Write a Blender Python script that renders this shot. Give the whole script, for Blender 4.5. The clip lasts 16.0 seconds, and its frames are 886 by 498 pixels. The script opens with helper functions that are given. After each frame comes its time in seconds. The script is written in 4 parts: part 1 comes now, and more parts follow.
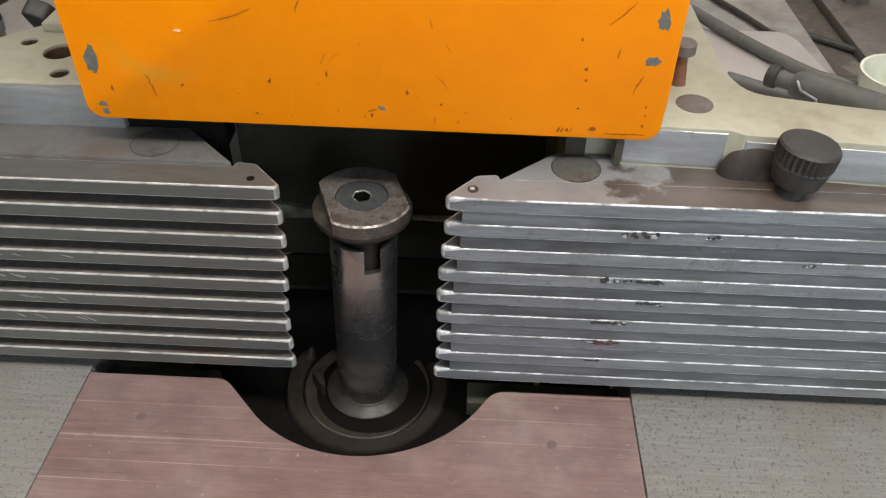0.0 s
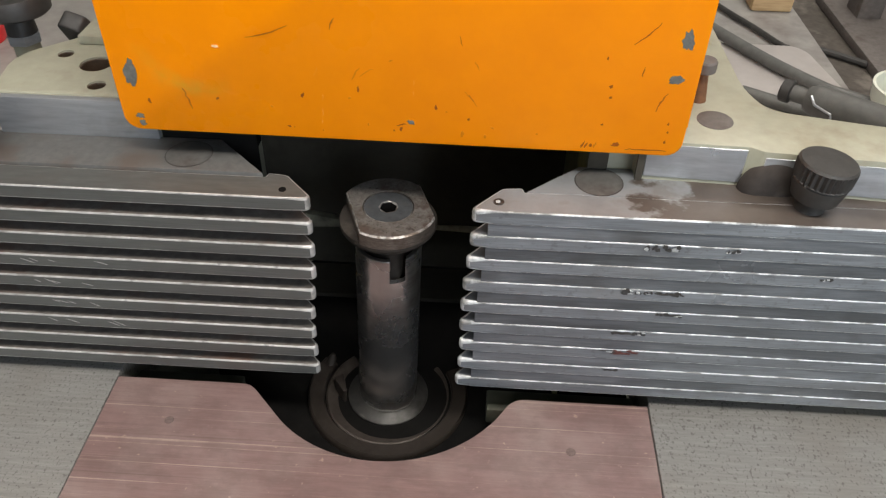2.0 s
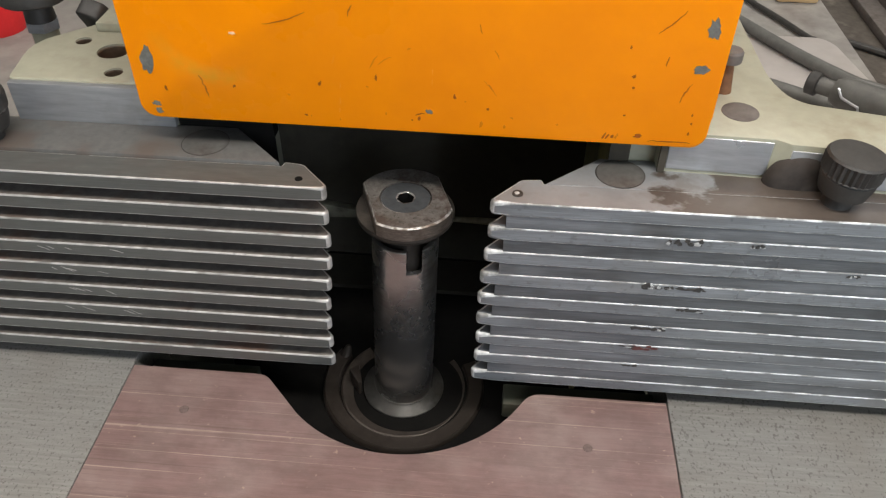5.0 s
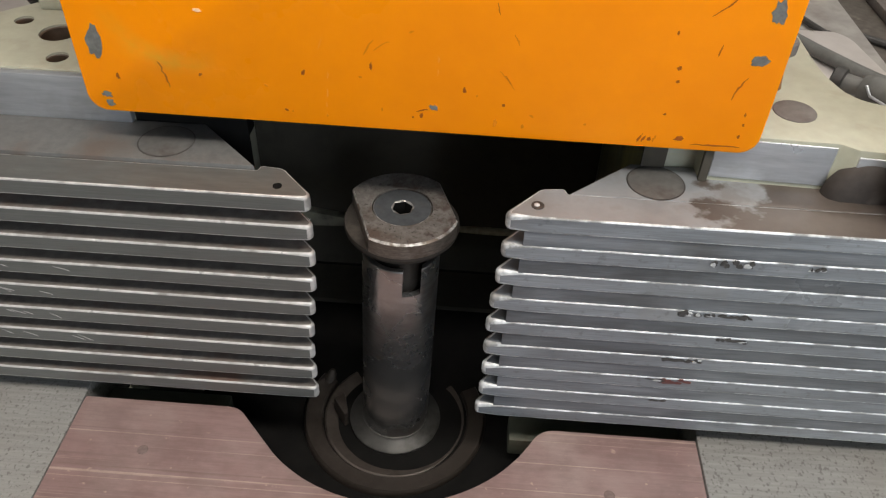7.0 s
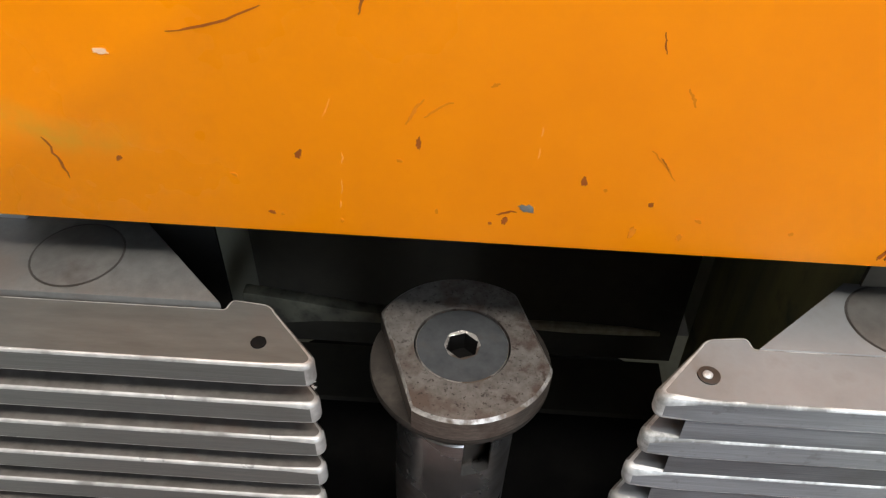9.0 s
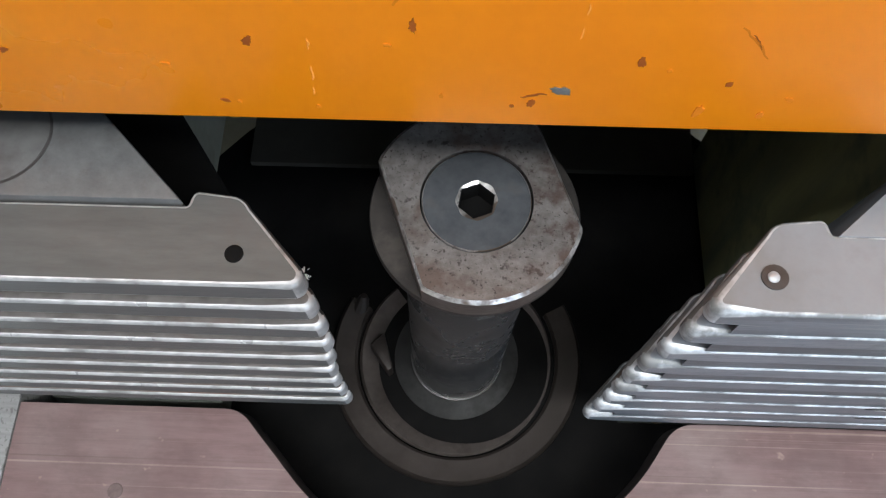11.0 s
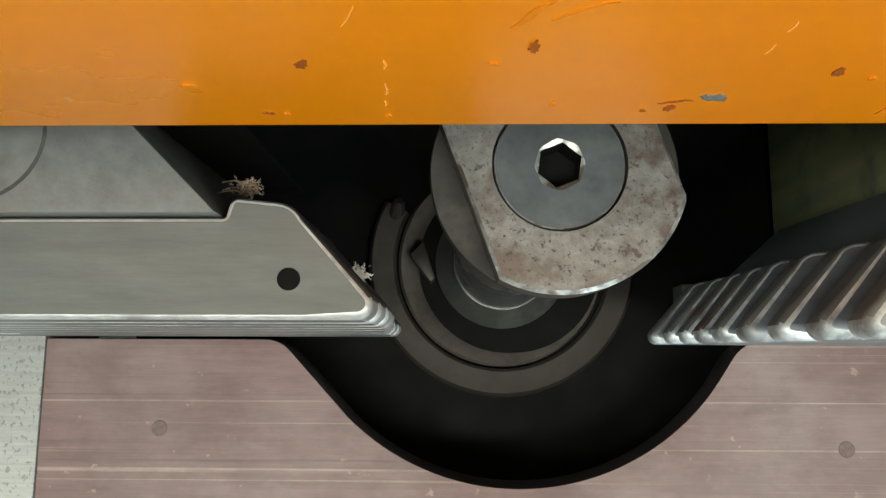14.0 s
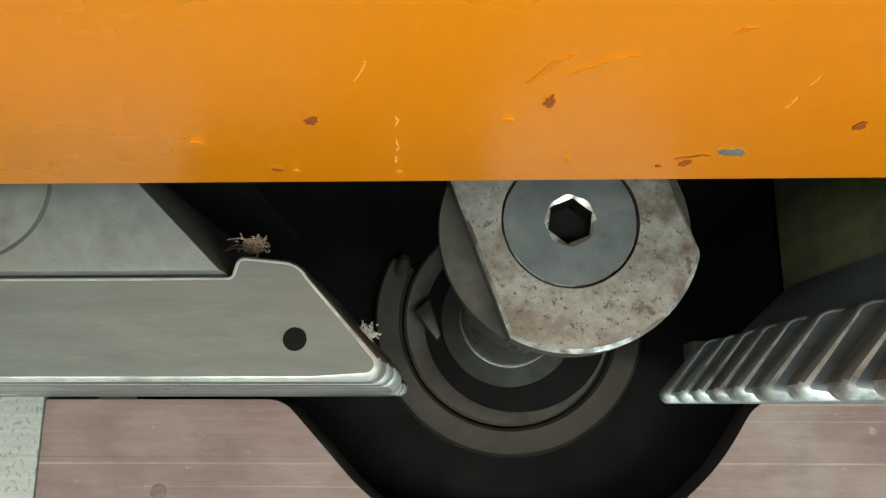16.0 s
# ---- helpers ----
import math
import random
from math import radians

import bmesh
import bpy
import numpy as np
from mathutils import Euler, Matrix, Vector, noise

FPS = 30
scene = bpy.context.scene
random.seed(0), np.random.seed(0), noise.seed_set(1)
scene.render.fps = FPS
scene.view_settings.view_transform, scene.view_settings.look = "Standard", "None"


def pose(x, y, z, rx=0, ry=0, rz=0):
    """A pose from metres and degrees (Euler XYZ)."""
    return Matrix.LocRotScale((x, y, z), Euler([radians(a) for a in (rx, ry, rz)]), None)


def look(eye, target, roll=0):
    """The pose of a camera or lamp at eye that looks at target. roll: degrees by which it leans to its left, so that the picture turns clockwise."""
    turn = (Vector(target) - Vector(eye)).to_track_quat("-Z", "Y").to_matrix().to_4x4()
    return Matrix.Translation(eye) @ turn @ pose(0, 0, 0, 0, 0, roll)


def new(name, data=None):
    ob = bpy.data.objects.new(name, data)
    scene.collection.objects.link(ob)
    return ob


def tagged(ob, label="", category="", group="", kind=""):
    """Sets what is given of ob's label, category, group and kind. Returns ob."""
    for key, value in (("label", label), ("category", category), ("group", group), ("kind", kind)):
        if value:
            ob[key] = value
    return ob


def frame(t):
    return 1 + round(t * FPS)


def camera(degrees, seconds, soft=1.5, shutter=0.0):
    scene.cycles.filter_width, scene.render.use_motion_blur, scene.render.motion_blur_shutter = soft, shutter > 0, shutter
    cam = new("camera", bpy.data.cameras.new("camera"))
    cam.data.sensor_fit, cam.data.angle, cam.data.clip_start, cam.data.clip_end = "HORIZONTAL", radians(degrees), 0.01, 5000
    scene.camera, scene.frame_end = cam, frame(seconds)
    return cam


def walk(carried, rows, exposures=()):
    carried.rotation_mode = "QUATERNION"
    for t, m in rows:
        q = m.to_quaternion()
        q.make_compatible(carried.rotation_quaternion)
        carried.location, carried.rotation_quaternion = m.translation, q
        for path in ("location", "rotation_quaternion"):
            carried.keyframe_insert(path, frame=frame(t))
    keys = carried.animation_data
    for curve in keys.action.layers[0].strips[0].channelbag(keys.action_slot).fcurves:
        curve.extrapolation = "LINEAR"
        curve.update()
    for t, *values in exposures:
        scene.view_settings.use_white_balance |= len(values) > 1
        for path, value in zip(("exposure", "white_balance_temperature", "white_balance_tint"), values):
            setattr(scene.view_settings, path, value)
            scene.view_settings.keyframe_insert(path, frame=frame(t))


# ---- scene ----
cam = camera(58.8, 16.0, soft=1.25)
PATH = [
    (0, (0.0631, -0.3645, 0.3978), (0.0303, 0.3971, -0.2493), 0.77),
    (0.5, (0.0619, -0.3669, 0.3974), (0.0305, 0.3973, -0.2468), 0.99),
    (1, (0.0613, -0.3679, 0.3990), (0.0269, 0.3978, -0.2433), 1.00),
    (1.5, (0.0606, -0.3692, 0.4001), (0.0205, 0.3993, -0.2385), 0.89),
    (2, (0.0523, -0.3719, 0.4065), (0.0124, 0.3946, -0.2345), 1.00),
    (2.5, (0.0505, -0.3794, 0.4034), (0.0068, 0.3913, -0.2323), 0.85),
    (3, (0.0548, -0.3760, 0.4004), (0.0073, 0.3937, -0.2362), 0.75),
    (3.5, (0.0530, -0.3744, 0.4060), (0.0024, 0.3972, -0.2281), 0.73),
    (4, (0.0521, -0.3743, 0.4022), (-0.0027, 0.3938, -0.2359), 0.84),
    (4.2, (0.0524, -0.3702, 0.4091), (-0.0113, 0.3826, -0.2460), 0.43),
    (6.3, (0.0485, -0.3647, 0.3878), (0.0016, 0.4059, -0.2477), 1.27),
    (6.5, (0.0452, -0.3536, 0.3873), (0.0023, 0.4088, -0.2585), 1.46),
    (7, (0.0349, -0.3117, 0.3694), (0.0019, 0.4445, -0.2841), 2.21),
    (7.5, (0.0270, -0.2615, 0.3501), (-0.0008, 0.4912, -0.3076), 2.89),
    (8, (0.0092, -0.2334, 0.3389), (-0.0124, 0.5078, -0.3321), 3.42),
    (8.5, (-0.0004, -0.1999, 0.3188), (-0.0343, 0.5370, -0.3563), 2.18),
    (8.7, (0.0029, -0.1844, 0.3165), (-0.0360, 0.5540, -0.3567), 1.60),
    (10.8, (-0.0057, -0.0972, 0.3196), (-0.0325, 0.3569, -0.5710), -2.14),
    (11, (-0.0022, -0.0941, 0.3165), (-0.0314, 0.2874, -0.6074), -2.47),
    (11.5, (-0.0136, -0.0696, 0.3089), (-0.0249, 0.1650, -0.6631), -0.81),
    (12, (-0.0198, -0.0486, 0.3001), (-0.0212, 0.1143, -0.6866), 0.79),
    (12.5, (-0.0226, -0.0475, 0.2993), (-0.0224, 0.0924, -0.6909), 1.00),
    (13, (-0.0220, -0.0472, 0.2983), (-0.0334, 0.0923, -0.6918), -4.30),
    (13.5, (-0.0204, -0.0473, 0.2994), (-0.0437, 0.0989, -0.6896), -8.84),
    (14, (-0.0206, -0.0475, 0.2989), (-0.0506, 0.1065, -0.6887), -10.91),
    (14.5, (-0.0213, -0.0475, 0.2981), (-0.0550, 0.1173, -0.6877), -11.45),
    (15, (-0.0227, -0.0489, 0.2954), (-0.0565, 0.1261, -0.6885), -10.87),
    (15.5, (-0.0214, -0.0476, 0.2955), (-0.0557, 0.1502, -0.6841), -9.81),
    (16, (-0.0221, -0.0465, 0.2957), (-0.0551, 0.1770, -0.6785), -8.56),
]
walk(cam, [(t, look(eye, target, roll)) for t, eye, target, roll in PATH],
     exposures=[(0, 0.03, 6500, 12), (7.5, 0.04, 6550, 12), (8.7, 0.12, 6500, 12), (10.8, 0.10, 5850, 11), (11.4, 0.08, 5550, 7), (12.0, 0.08, 6150, 3), (14.0, 0.12, 6150, -3), (16.0, 0.22, 6120, -9)])

# ---- light: a workshop with ceiling tubes and a window behind the camera ----
world = bpy.data.worlds.new("workshop_world")
scene.world = world
world.use_nodes = True
sky = world.node_tree.nodes.new("ShaderNodeTexSky")
sky.sky_type, sky.sun_disc = "NISHITA", False
sky.sun_elevation, sky.sun_rotation = radians(35), radians(200)
world.node_tree.links.new(sky.outputs[0], world.node_tree.nodes["Background"].inputs[0])
world.node_tree.nodes["Background"].inputs[1].default_value = 0.12


def area_lamp(name, m, sx, sy, watts, colour):
    data = bpy.data.lights.new(name, "AREA")
    data.shape, data.size, data.size_y, data.energy, data.color = "RECTANGLE", sx, sy, watts, colour
    ob = new(name, data)
    ob.matrix_world = m
    return ob


area_lamp("window_daylight", look((1.6, -2.9, 1.1), (0, 0, 0.1)), 2.0, 1.5, 50, (0.79, 0.90, 1.0))
area_lamp("tube_light_front", look((0.45, -0.60, 1.62), (0.45, -0.60, 0)), 1.3, 0.22, 29, (1.0, 0.95, 0.86))
area_lamp("tube_light_side", look((-0.95, -0.35, 1.62), (-0.95, -0.35, 0)), 1.3, 0.22, 12, (1.0, 0.95, 0.88))
area_lamp("tube_light_back", look((0.8, 0.9, 1.62), (0.8, 0.9, 0)), 1.3, 0.22, 13, (1.0, 0.95, 0.86))


# ---- materials ----
def shader(name, rough=0.5, metal=0.0, coat=0.0):
    m = bpy.data.materials.new(name)
    m.use_nodes = True
    b = m.node_tree.nodes["Principled BSDF"]
    b.inputs["Roughness"].default_value, b.inputs["Metallic"].default_value = rough, metal
    b.inputs["Coat Weight"].default_value = coat
    return m, m.node_tree.nodes, m.node_tree.links, b


def noise_node(m, scale, detail=4.0, stretch=(1, 1, 1), rough=0.6):
    n, l = m.node_tree.nodes, m.node_tree.links
    co, mp, tx = n.new("ShaderNodeTexCoord"), n.new("ShaderNodeMapping"), n.new("ShaderNodeTexNoise")
    mp.inputs["Scale"].default_value = stretch
    tx.inputs["Scale"].default_value, tx.inputs["Detail"].default_value, tx.inputs["Roughness"].default_value = scale, detail, rough
    l.new(co.outputs["Object"], mp.inputs[0])
    l.new(mp.outputs[0], tx.inputs[0])
    return tx.outputs["Fac"]


def ramp(m, source, stops):
    r = m.node_tree.nodes.new("ShaderNodeValToRGB")
    e = r.color_ramp.elements
    for i, (p, c) in enumerate(stops):
        k = e[i] if i < 2 else e.new(p)
        k.position, k.color = p, (*c, 1) if len(c) == 3 else c
    m.node_tree.links.new(source, r.inputs[0])
    return r.outputs[0]


def grey(v):
    return (v, v, v)


def mixed(m, fac, a, b):
    x = m.node_tree.nodes.new("ShaderNodeMix")
    x.data_type = "RGBA"
    for socket, v in ((x.inputs[0], fac), (x.inputs[6], a), (x.inputs[7], b)):
        if hasattr(v, "is_linked"):
            m.node_tree.links.new(v, socket)
        elif isinstance(v, tuple):
            socket.default_value = (*v, 1)
        else:
            socket.default_value = v
    return x.outputs[2]


def bump(m, source, strength, distance):
    k = m.node_tree.nodes.new("ShaderNodeBump")
    k.inputs["Strength"].default_value, k.inputs["Distance"].default_value = strength, distance
    m.node_tree.links.new(source, k.inputs["Height"])
    m.node_tree.links.new(k.outputs[0], m.node_tree.nodes["Principled BSDF"].inputs["Normal"])


def surface(name, dark, light, scale, rough, metal=0.0, stretch=(1, 1, 1), stain=None, stain_scale=12.0, stain_from=0.55, stain_to=0.7,
            bump_by=0.25, bump_size=0.0004, rough_swing=0.12, coat=0.0, fine=None):
    """Base colour from a fine grain, broad stains over it, grain in the gloss and in the relief."""
    m, n, l, b = shader(name, rough, metal, coat)
    grain = noise_node(m, scale, 6.0, stretch)
    colour = ramp(m, grain, [(0.3, dark), (0.7, light)])
    broad = noise_node(m, stain_scale, 5.0)
    if stain:
        colour = mixed(m, ramp(m, broad, [(stain_from, grey(0.0)), (stain_to, grey(1.0))]), colour, stain)
    l.new(colour, b.inputs["Base Color"])
    l.new(ramp(m, broad, [(0.3, grey(max(0.03, rough - rough_swing))), (0.7, grey(min(1, rough + rough_swing)))]), b.inputs["Roughness"])
    relief = noise_node(m, fine, 4.0) if fine else grain
    bump(m, relief, bump_by, bump_size)
    return m


ORANGE = surface("orange_paint", (0.86, 0.254, 0.0), (0.89, 0.267, 0.0), 60, 0.30, stain=(0.83, 0.237, 0.0), stain_scale=9,
                 bump_by=0.03, bump_size=0.0003, fine=30)
ORANGE.node_tree.nodes["Principled BSDF"].inputs["Specular IOR Level"].default_value = 0.18


def add_scuff(m):
    """An olive-yellow rubbed arc beside the big chip."""
    n, l = m.node_tree.nodes, m.node_tree.links
    b = n["Principled BSDF"]
    old = b.inputs["Base Color"].links[0].from_socket
    co, d = n.new("ShaderNodeTexCoord"), n.new("ShaderNodeVectorMath")
    d.operation = "DISTANCE"
    d.inputs[1].default_value = (-0.0930, -0.0680, 0.0600)
    l.new(co.outputs["Object"], d.inputs[0])
    ring = ramp(m, d.outputs["Value"], [(0.0290, grey(0)), (0.0330, grey(0.8)), (0.0345, grey(0.8)), (0.0400, grey(0))])
    half = n.new("ShaderNodeSeparateXYZ")
    l.new(co.outputs["Object"], half.inputs[0])
    low = n.new("ShaderNodeMapRange")
    low.inputs["From Min"].default_value, low.inputs["From Max"].default_value = 0.052, 0.030
    l.new(half.outputs["Z"], low.inputs[0])
    side = n.new("ShaderNodeMapRange")
    side.inputs["From Min"].default_value, side.inputs["From Max"].default_value = -0.078, -0.100
    l.new(half.outputs["X"], side.inputs[0])
    a, c, e = n.new("ShaderNodeMath"), n.new("ShaderNodeMath"), n.new("ShaderNodeMath")
    a.operation = c.operation = e.operation = "MULTIPLY"
    l.new(ring, a.inputs[0])
    l.new(low.outputs[0], a.inputs[1])
    l.new(a.outputs[0], c.inputs[0])
    l.new(side.outputs[0], c.inputs[1])
    l.new(c.outputs[0], e.inputs[0])
    l.new(ramp(m, noise_node(m, 90, 4.0), [(0.35, grey(0.2)), (0.65, grey(1))]), e.inputs[1])
    l.new(mixed(m, e.outputs[0], old, (0.62, 0.36, 0.03)), b.inputs["Base Color"])


add_scuff(ORANGE)
CHIP = surface("bare_chip", (0.10, 0.10, 0.09), (0.22, 0.22, 0.21), 300, 0.5, 0.3)
SCRATCH = surface("paint_scratch", (0.22, 0.055, 0.01), (0.35, 0.09, 0.012), 300, 0.6)
FAINT = surface("faint_paint_mark", (0.58, 0.165, 0.008), (0.74, 0.215, 0.005), 300, 0.5)
PALE_MARK = surface("pale_mark", (0.8, 0.45, 0.25), (0.85, 0.55, 0.35), 300, 0.6)
# Paler orange for the glint of thin scratches, painted as colour.
GLINT_ORANGE = surface("glint_orange", (0.88, 0.32, 0.04), (0.90, 0.37, 0.09), 300, 0.35)
for painted in (FAINT, SCRATCH, GLINT_ORANGE):
    painted.node_tree.nodes["Principled BSDF"].inputs["Specular IOR Level"].default_value = 0.12
PLUG_GREY = surface("dark_plug_grey", (0.085, 0.082, 0.078), (0.13, 0.126, 0.12), 160, 0.5, 0.3, stain=(0.07, 0.06, 0.054), stain_scale=50)
STREAK = (1.0, 5.0, 40.0)
ALU_DARK = surface("dull_aluminium", (0.096, 0.100, 0.095), (0.136, 0.140, 0.134), 55, 0.45, 0.36, STREAK, stain=(0.115, 0.106, 0.098), stain_scale=16)
ALU_BRIGHT = surface("worn_aluminium", (0.156, 0.172, 0.190), (0.228, 0.248, 0.270), 45, 0.36, 0.3, STREAK, stain=(0.182, 0.188, 0.193), stain_scale=14)
ALU_WEB = surface("grooved_aluminium", (0.132, 0.146, 0.162), (0.192, 0.209, 0.229), 45, 0.36, 0.35, STREAK, stain=(0.112, 0.115, 0.117), stain_scale=12)
# Pale edge colour: real wear plus the bevels' highlight painted in.
EDGE_WEAR_GLINT = surface("rubbed_edge_glint", (0.34, 0.355, 0.365), (0.68, 0.70, 0.71), 260, 0.40, 0.25, stain=(0.20, 0.203, 0.200), stain_scale=70, stain_from=0.49, stain_to=0.60)
# Grime on the slanted tooth ends, with the hood's shadow painted in.
ALU_DULL = surface("grimy_shaded_tooth_aluminium", (0.095, 0.093, 0.088), (0.165, 0.161, 0.153), 120, 0.75, 0.1, stain=(0.085, 0.060, 0.046), stain_scale=60, stain_from=0.52, stain_to=0.64)
# The same for the dull fence: wear and painted edge highlight together.
EDGE_DULL = surface("rubbed_dull_edge_glint", (0.32, 0.316, 0.308), (0.56, 0.555, 0.545), 160, 0.36, 0.35, stain=(0.24, 0.235, 0.225), stain_scale=50, stain_from=0.54, stain_to=0.66)
# Dirt on the slot floors, darkened further to paint the shade between plates.
SLOT_GRIME_SHADE = surface("slot_grime_shade", (0.11, 0.098, 0.088), (0.19, 0.172, 0.158), 200, 0.6, 0.2, stain=(0.14, 0.085, 0.065), stain_scale=18, stain_from=0.55)
CAST_GREY = surface("cast_fence_grey", (0.112, 0.112, 0.108), (0.156, 0.155, 0.150), 240, 0.55, 0.3, stain=(0.12, 0.098, 0.084), stain_scale=15,
                    stain_from=0.5, stain_to=0.62, bump_by=0.5)
CAST_STAINED = surface("stained_cast_grey", (0.225, 0.240, 0.254), (0.300, 0.318, 0.335), 60, 0.45, 0.3, stain=(0.195, 0.190, 0.186), stain_scale=30,
                       stain_from=0.5, stain_to=0.64, bump_by=0.3)
CREAM = surface("cream_green_paint", (0.300, 0.297, 0.228), (0.350, 0.346, 0.268), 120, 0.45, stain=(0.255, 0.235, 0.172), stain_scale=18, stain_from=0.58, bump_by=0.2)
BARE = surface("machined_steel", (0.40, 0.42, 0.45), (0.55, 0.57, 0.60), 40, 0.36, 0.7, (1, 8, 8), stain=(0.29, 0.275, 0.262), stain_scale=16, stain_from=0.50, stain_to=0.72)
STEEL = surface("spindle_steel", (0.36, 0.355, 0.35), (0.50, 0.495, 0.49), 45, 0.27, 0.95, (1, 1, 14), stain=(0.17, 0.125, 0.10), stain_scale=22,
                stain_from=0.5, stain_to=0.75, bump_by=0.1, bump_size=0.0002)
CAP = surface("rusty_cap_steel", (0.140, 0.124, 0.112), (0.250, 0.232, 0.215), 330, 0.42, 0.5, stain=(0.120, 0.090, 0.074), stain_scale=55, stain_from=0.50, stain_to=0.62, bump_by=0.5)
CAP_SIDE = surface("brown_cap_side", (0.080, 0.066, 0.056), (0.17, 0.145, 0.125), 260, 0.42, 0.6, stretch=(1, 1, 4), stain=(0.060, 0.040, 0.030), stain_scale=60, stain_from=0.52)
CAP_DARK = surface("oily_shaded_brown_steel", (0.012, 0.010, 0.008), (0.032, 0.026, 0.021), 160, 0.6, 0.2, stain=(0.055, 0.046, 0.038), stain_scale=70, stain_from=0.60, stain_to=0.72)
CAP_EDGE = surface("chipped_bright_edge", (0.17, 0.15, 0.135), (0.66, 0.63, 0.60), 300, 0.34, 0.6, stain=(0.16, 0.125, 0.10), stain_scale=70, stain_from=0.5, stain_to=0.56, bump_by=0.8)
SCREW = surface("blackened_screw", (0.080, 0.084, 0.090), (0.125, 0.130, 0.137), 200, 0.42, 0.55, stain=(0.12, 0.11, 0.10), stain_scale=60)


def pitted(m, scale, amount, colour):
    """Small dark pits over a finished surface."""
    l, b = m.node_tree.links, m.node_tree.nodes["Principled BSDF"]
    old = b.inputs["Base Color"].links[0].from_socket
    l.new(mixed(m, ramp(m, noise_node(m, scale, 3.0), [(0.60, grey(0)), (0.68, grey(amount))]), old, colour), b.inputs["Base Color"])


def pieced(m, low, high, deep):
    """Each plate and web a little lighter or darker than its neighbour."""
    n, l = m.node_tree.nodes, m.node_tree.links
    b = n["Principled BSDF"]
    old = b.inputs["Base Color"].links[0].from_socket
    info, span, tone = n.new("ShaderNodeObjectInfo"), n.new("ShaderNodeMapRange"), n.new("ShaderNodeMix")
    span.inputs["To Min"].default_value, span.inputs["To Max"].default_value = low, high
    tone.data_type, tone.blend_type = "RGBA", "MULTIPLY"
    tone.inputs[0].default_value = 1.0
    patch = mixed(m, ramp(m, noise_node(m, 22, 4.0, (0.6, 1, 4)), [(0.40, grey(deep)), (0.62, grey(1.0))]), (0.0, 0.0, 0.0), old)
    l.new(info.outputs["Random"], span.inputs[0])
    l.new(patch, tone.inputs[6])
    l.new(span.outputs[0], tone.inputs[7])
    l.new(tone.outputs[2], b.inputs["Base Color"])


pitted(ALU_BRIGHT, 240, 0.4, (0.09, 0.092, 0.095))
pieced(ALU_BRIGHT, 0.95, 1.3, 0.72)
pieced(ALU_WEB, 0.7, 1.35, 0.6)


def oil_stain(m):
    """Brown oily dust over the knob's end of the fence, with a ragged border."""
    n, l = m.node_tree.nodes, m.node_tree.links
    b = n["Principled BSDF"]
    old = b.inputs["Base Color"].links[0].from_socket
    co, axes, wave, add = n.new("ShaderNodeTexCoord"), n.new("ShaderNodeSeparateXYZ"), n.new("ShaderNodeMath"), n.new("ShaderNodeMath")
    l.new(co.outputs["Object"], axes.inputs[0])
    wave.operation, wave.inputs[1].default_value = "MULTIPLY", 0.16
    l.new(noise_node(m, 26, 5.0), wave.inputs[0])
    add.operation = "ADD"
    l.new(axes.outputs["X"], add.inputs[0])
    l.new(wave.outputs[0], add.inputs[1])
    edge = n.new("ShaderNodeMapRange")
    edge.inputs["From Min"].default_value, edge.inputs["From Max"].default_value = 0.030, 0.038
    l.new(add.outputs[0], edge.inputs[0])
    dirt = ramp(m, noise_node(m, 40, 6.0), [(0.3, (0.075, 0.060, 0.050)), (0.7, (0.125, 0.105, 0.092))])
    l.new(mixed(m, edge.outputs[0], old, dirt), b.inputs["Base Color"])


oil_stain(CAST_STAINED)
pitted(CAP, 900, 0.9, (0.050, 0.040, 0.034))
pitted(CAP, 380, 0.8, (0.040, 0.032, 0.027))


def rust_side(m):
    """Brown rust blotches towards one side of the cap."""
    n, l = m.node_tree.nodes, m.node_tree.links
    b = n["Principled BSDF"]
    old = b.inputs["Base Color"].links[0].from_socket
    co, axes, side, both = n.new("ShaderNodeTexCoord"), n.new("ShaderNodeSeparateXYZ"), n.new("ShaderNodeMapRange"), n.new("ShaderNodeMath")
    l.new(co.outputs["Object"], axes.inputs[0])
    side.inputs["From Min"].default_value, side.inputs["From Max"].default_value = 0.008, 0.020
    l.new(axes.outputs["X"], side.inputs[0])
    both.operation = "MULTIPLY"
    l.new(side.outputs[0], both.inputs[0])
    l.new(ramp(m, noise_node(m, 190, 6.0), [(0.46, grey(0)), (0.60, grey(0.75))]), both.inputs[1])
    l.new(mixed(m, both.outputs[0], old, (0.095, 0.062, 0.050)), b.inputs["Base Color"])


rust_side(CAP)
pitted(ALU_DARK, 330, 0.22, (0.10, 0.095, 0.09))
pitted(CAST_GREY, 330, 0.25, (0.10, 0.09, 0.08))
COLLAR = surface("dull_collar_steel", (0.085, 0.084, 0.081), (0.135, 0.132, 0.128), 120, 0.38, 0.7, stain=(0.05, 0.047, 0.044), stain_scale=40)
LIP = surface("worn_cup_steel", (0.027, 0.022, 0.019), (0.048, 0.040, 0.035), 120, 0.52, 0.4, stain=(0.030, 0.025, 0.021), stain_scale=30)
CUP_RING = surface("brown_ring_steel", (0.044, 0.036, 0.031), (0.078, 0.065, 0.057), 160, 0.50, 0.45, stain=(0.034, 0.026, 0.021), stain_scale=45)
LIP.node_tree.nodes["Principled BSDF"].inputs["Specular IOR Level"].default_value = 0.25
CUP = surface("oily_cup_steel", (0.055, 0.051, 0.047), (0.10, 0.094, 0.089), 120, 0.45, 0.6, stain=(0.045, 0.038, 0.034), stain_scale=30)
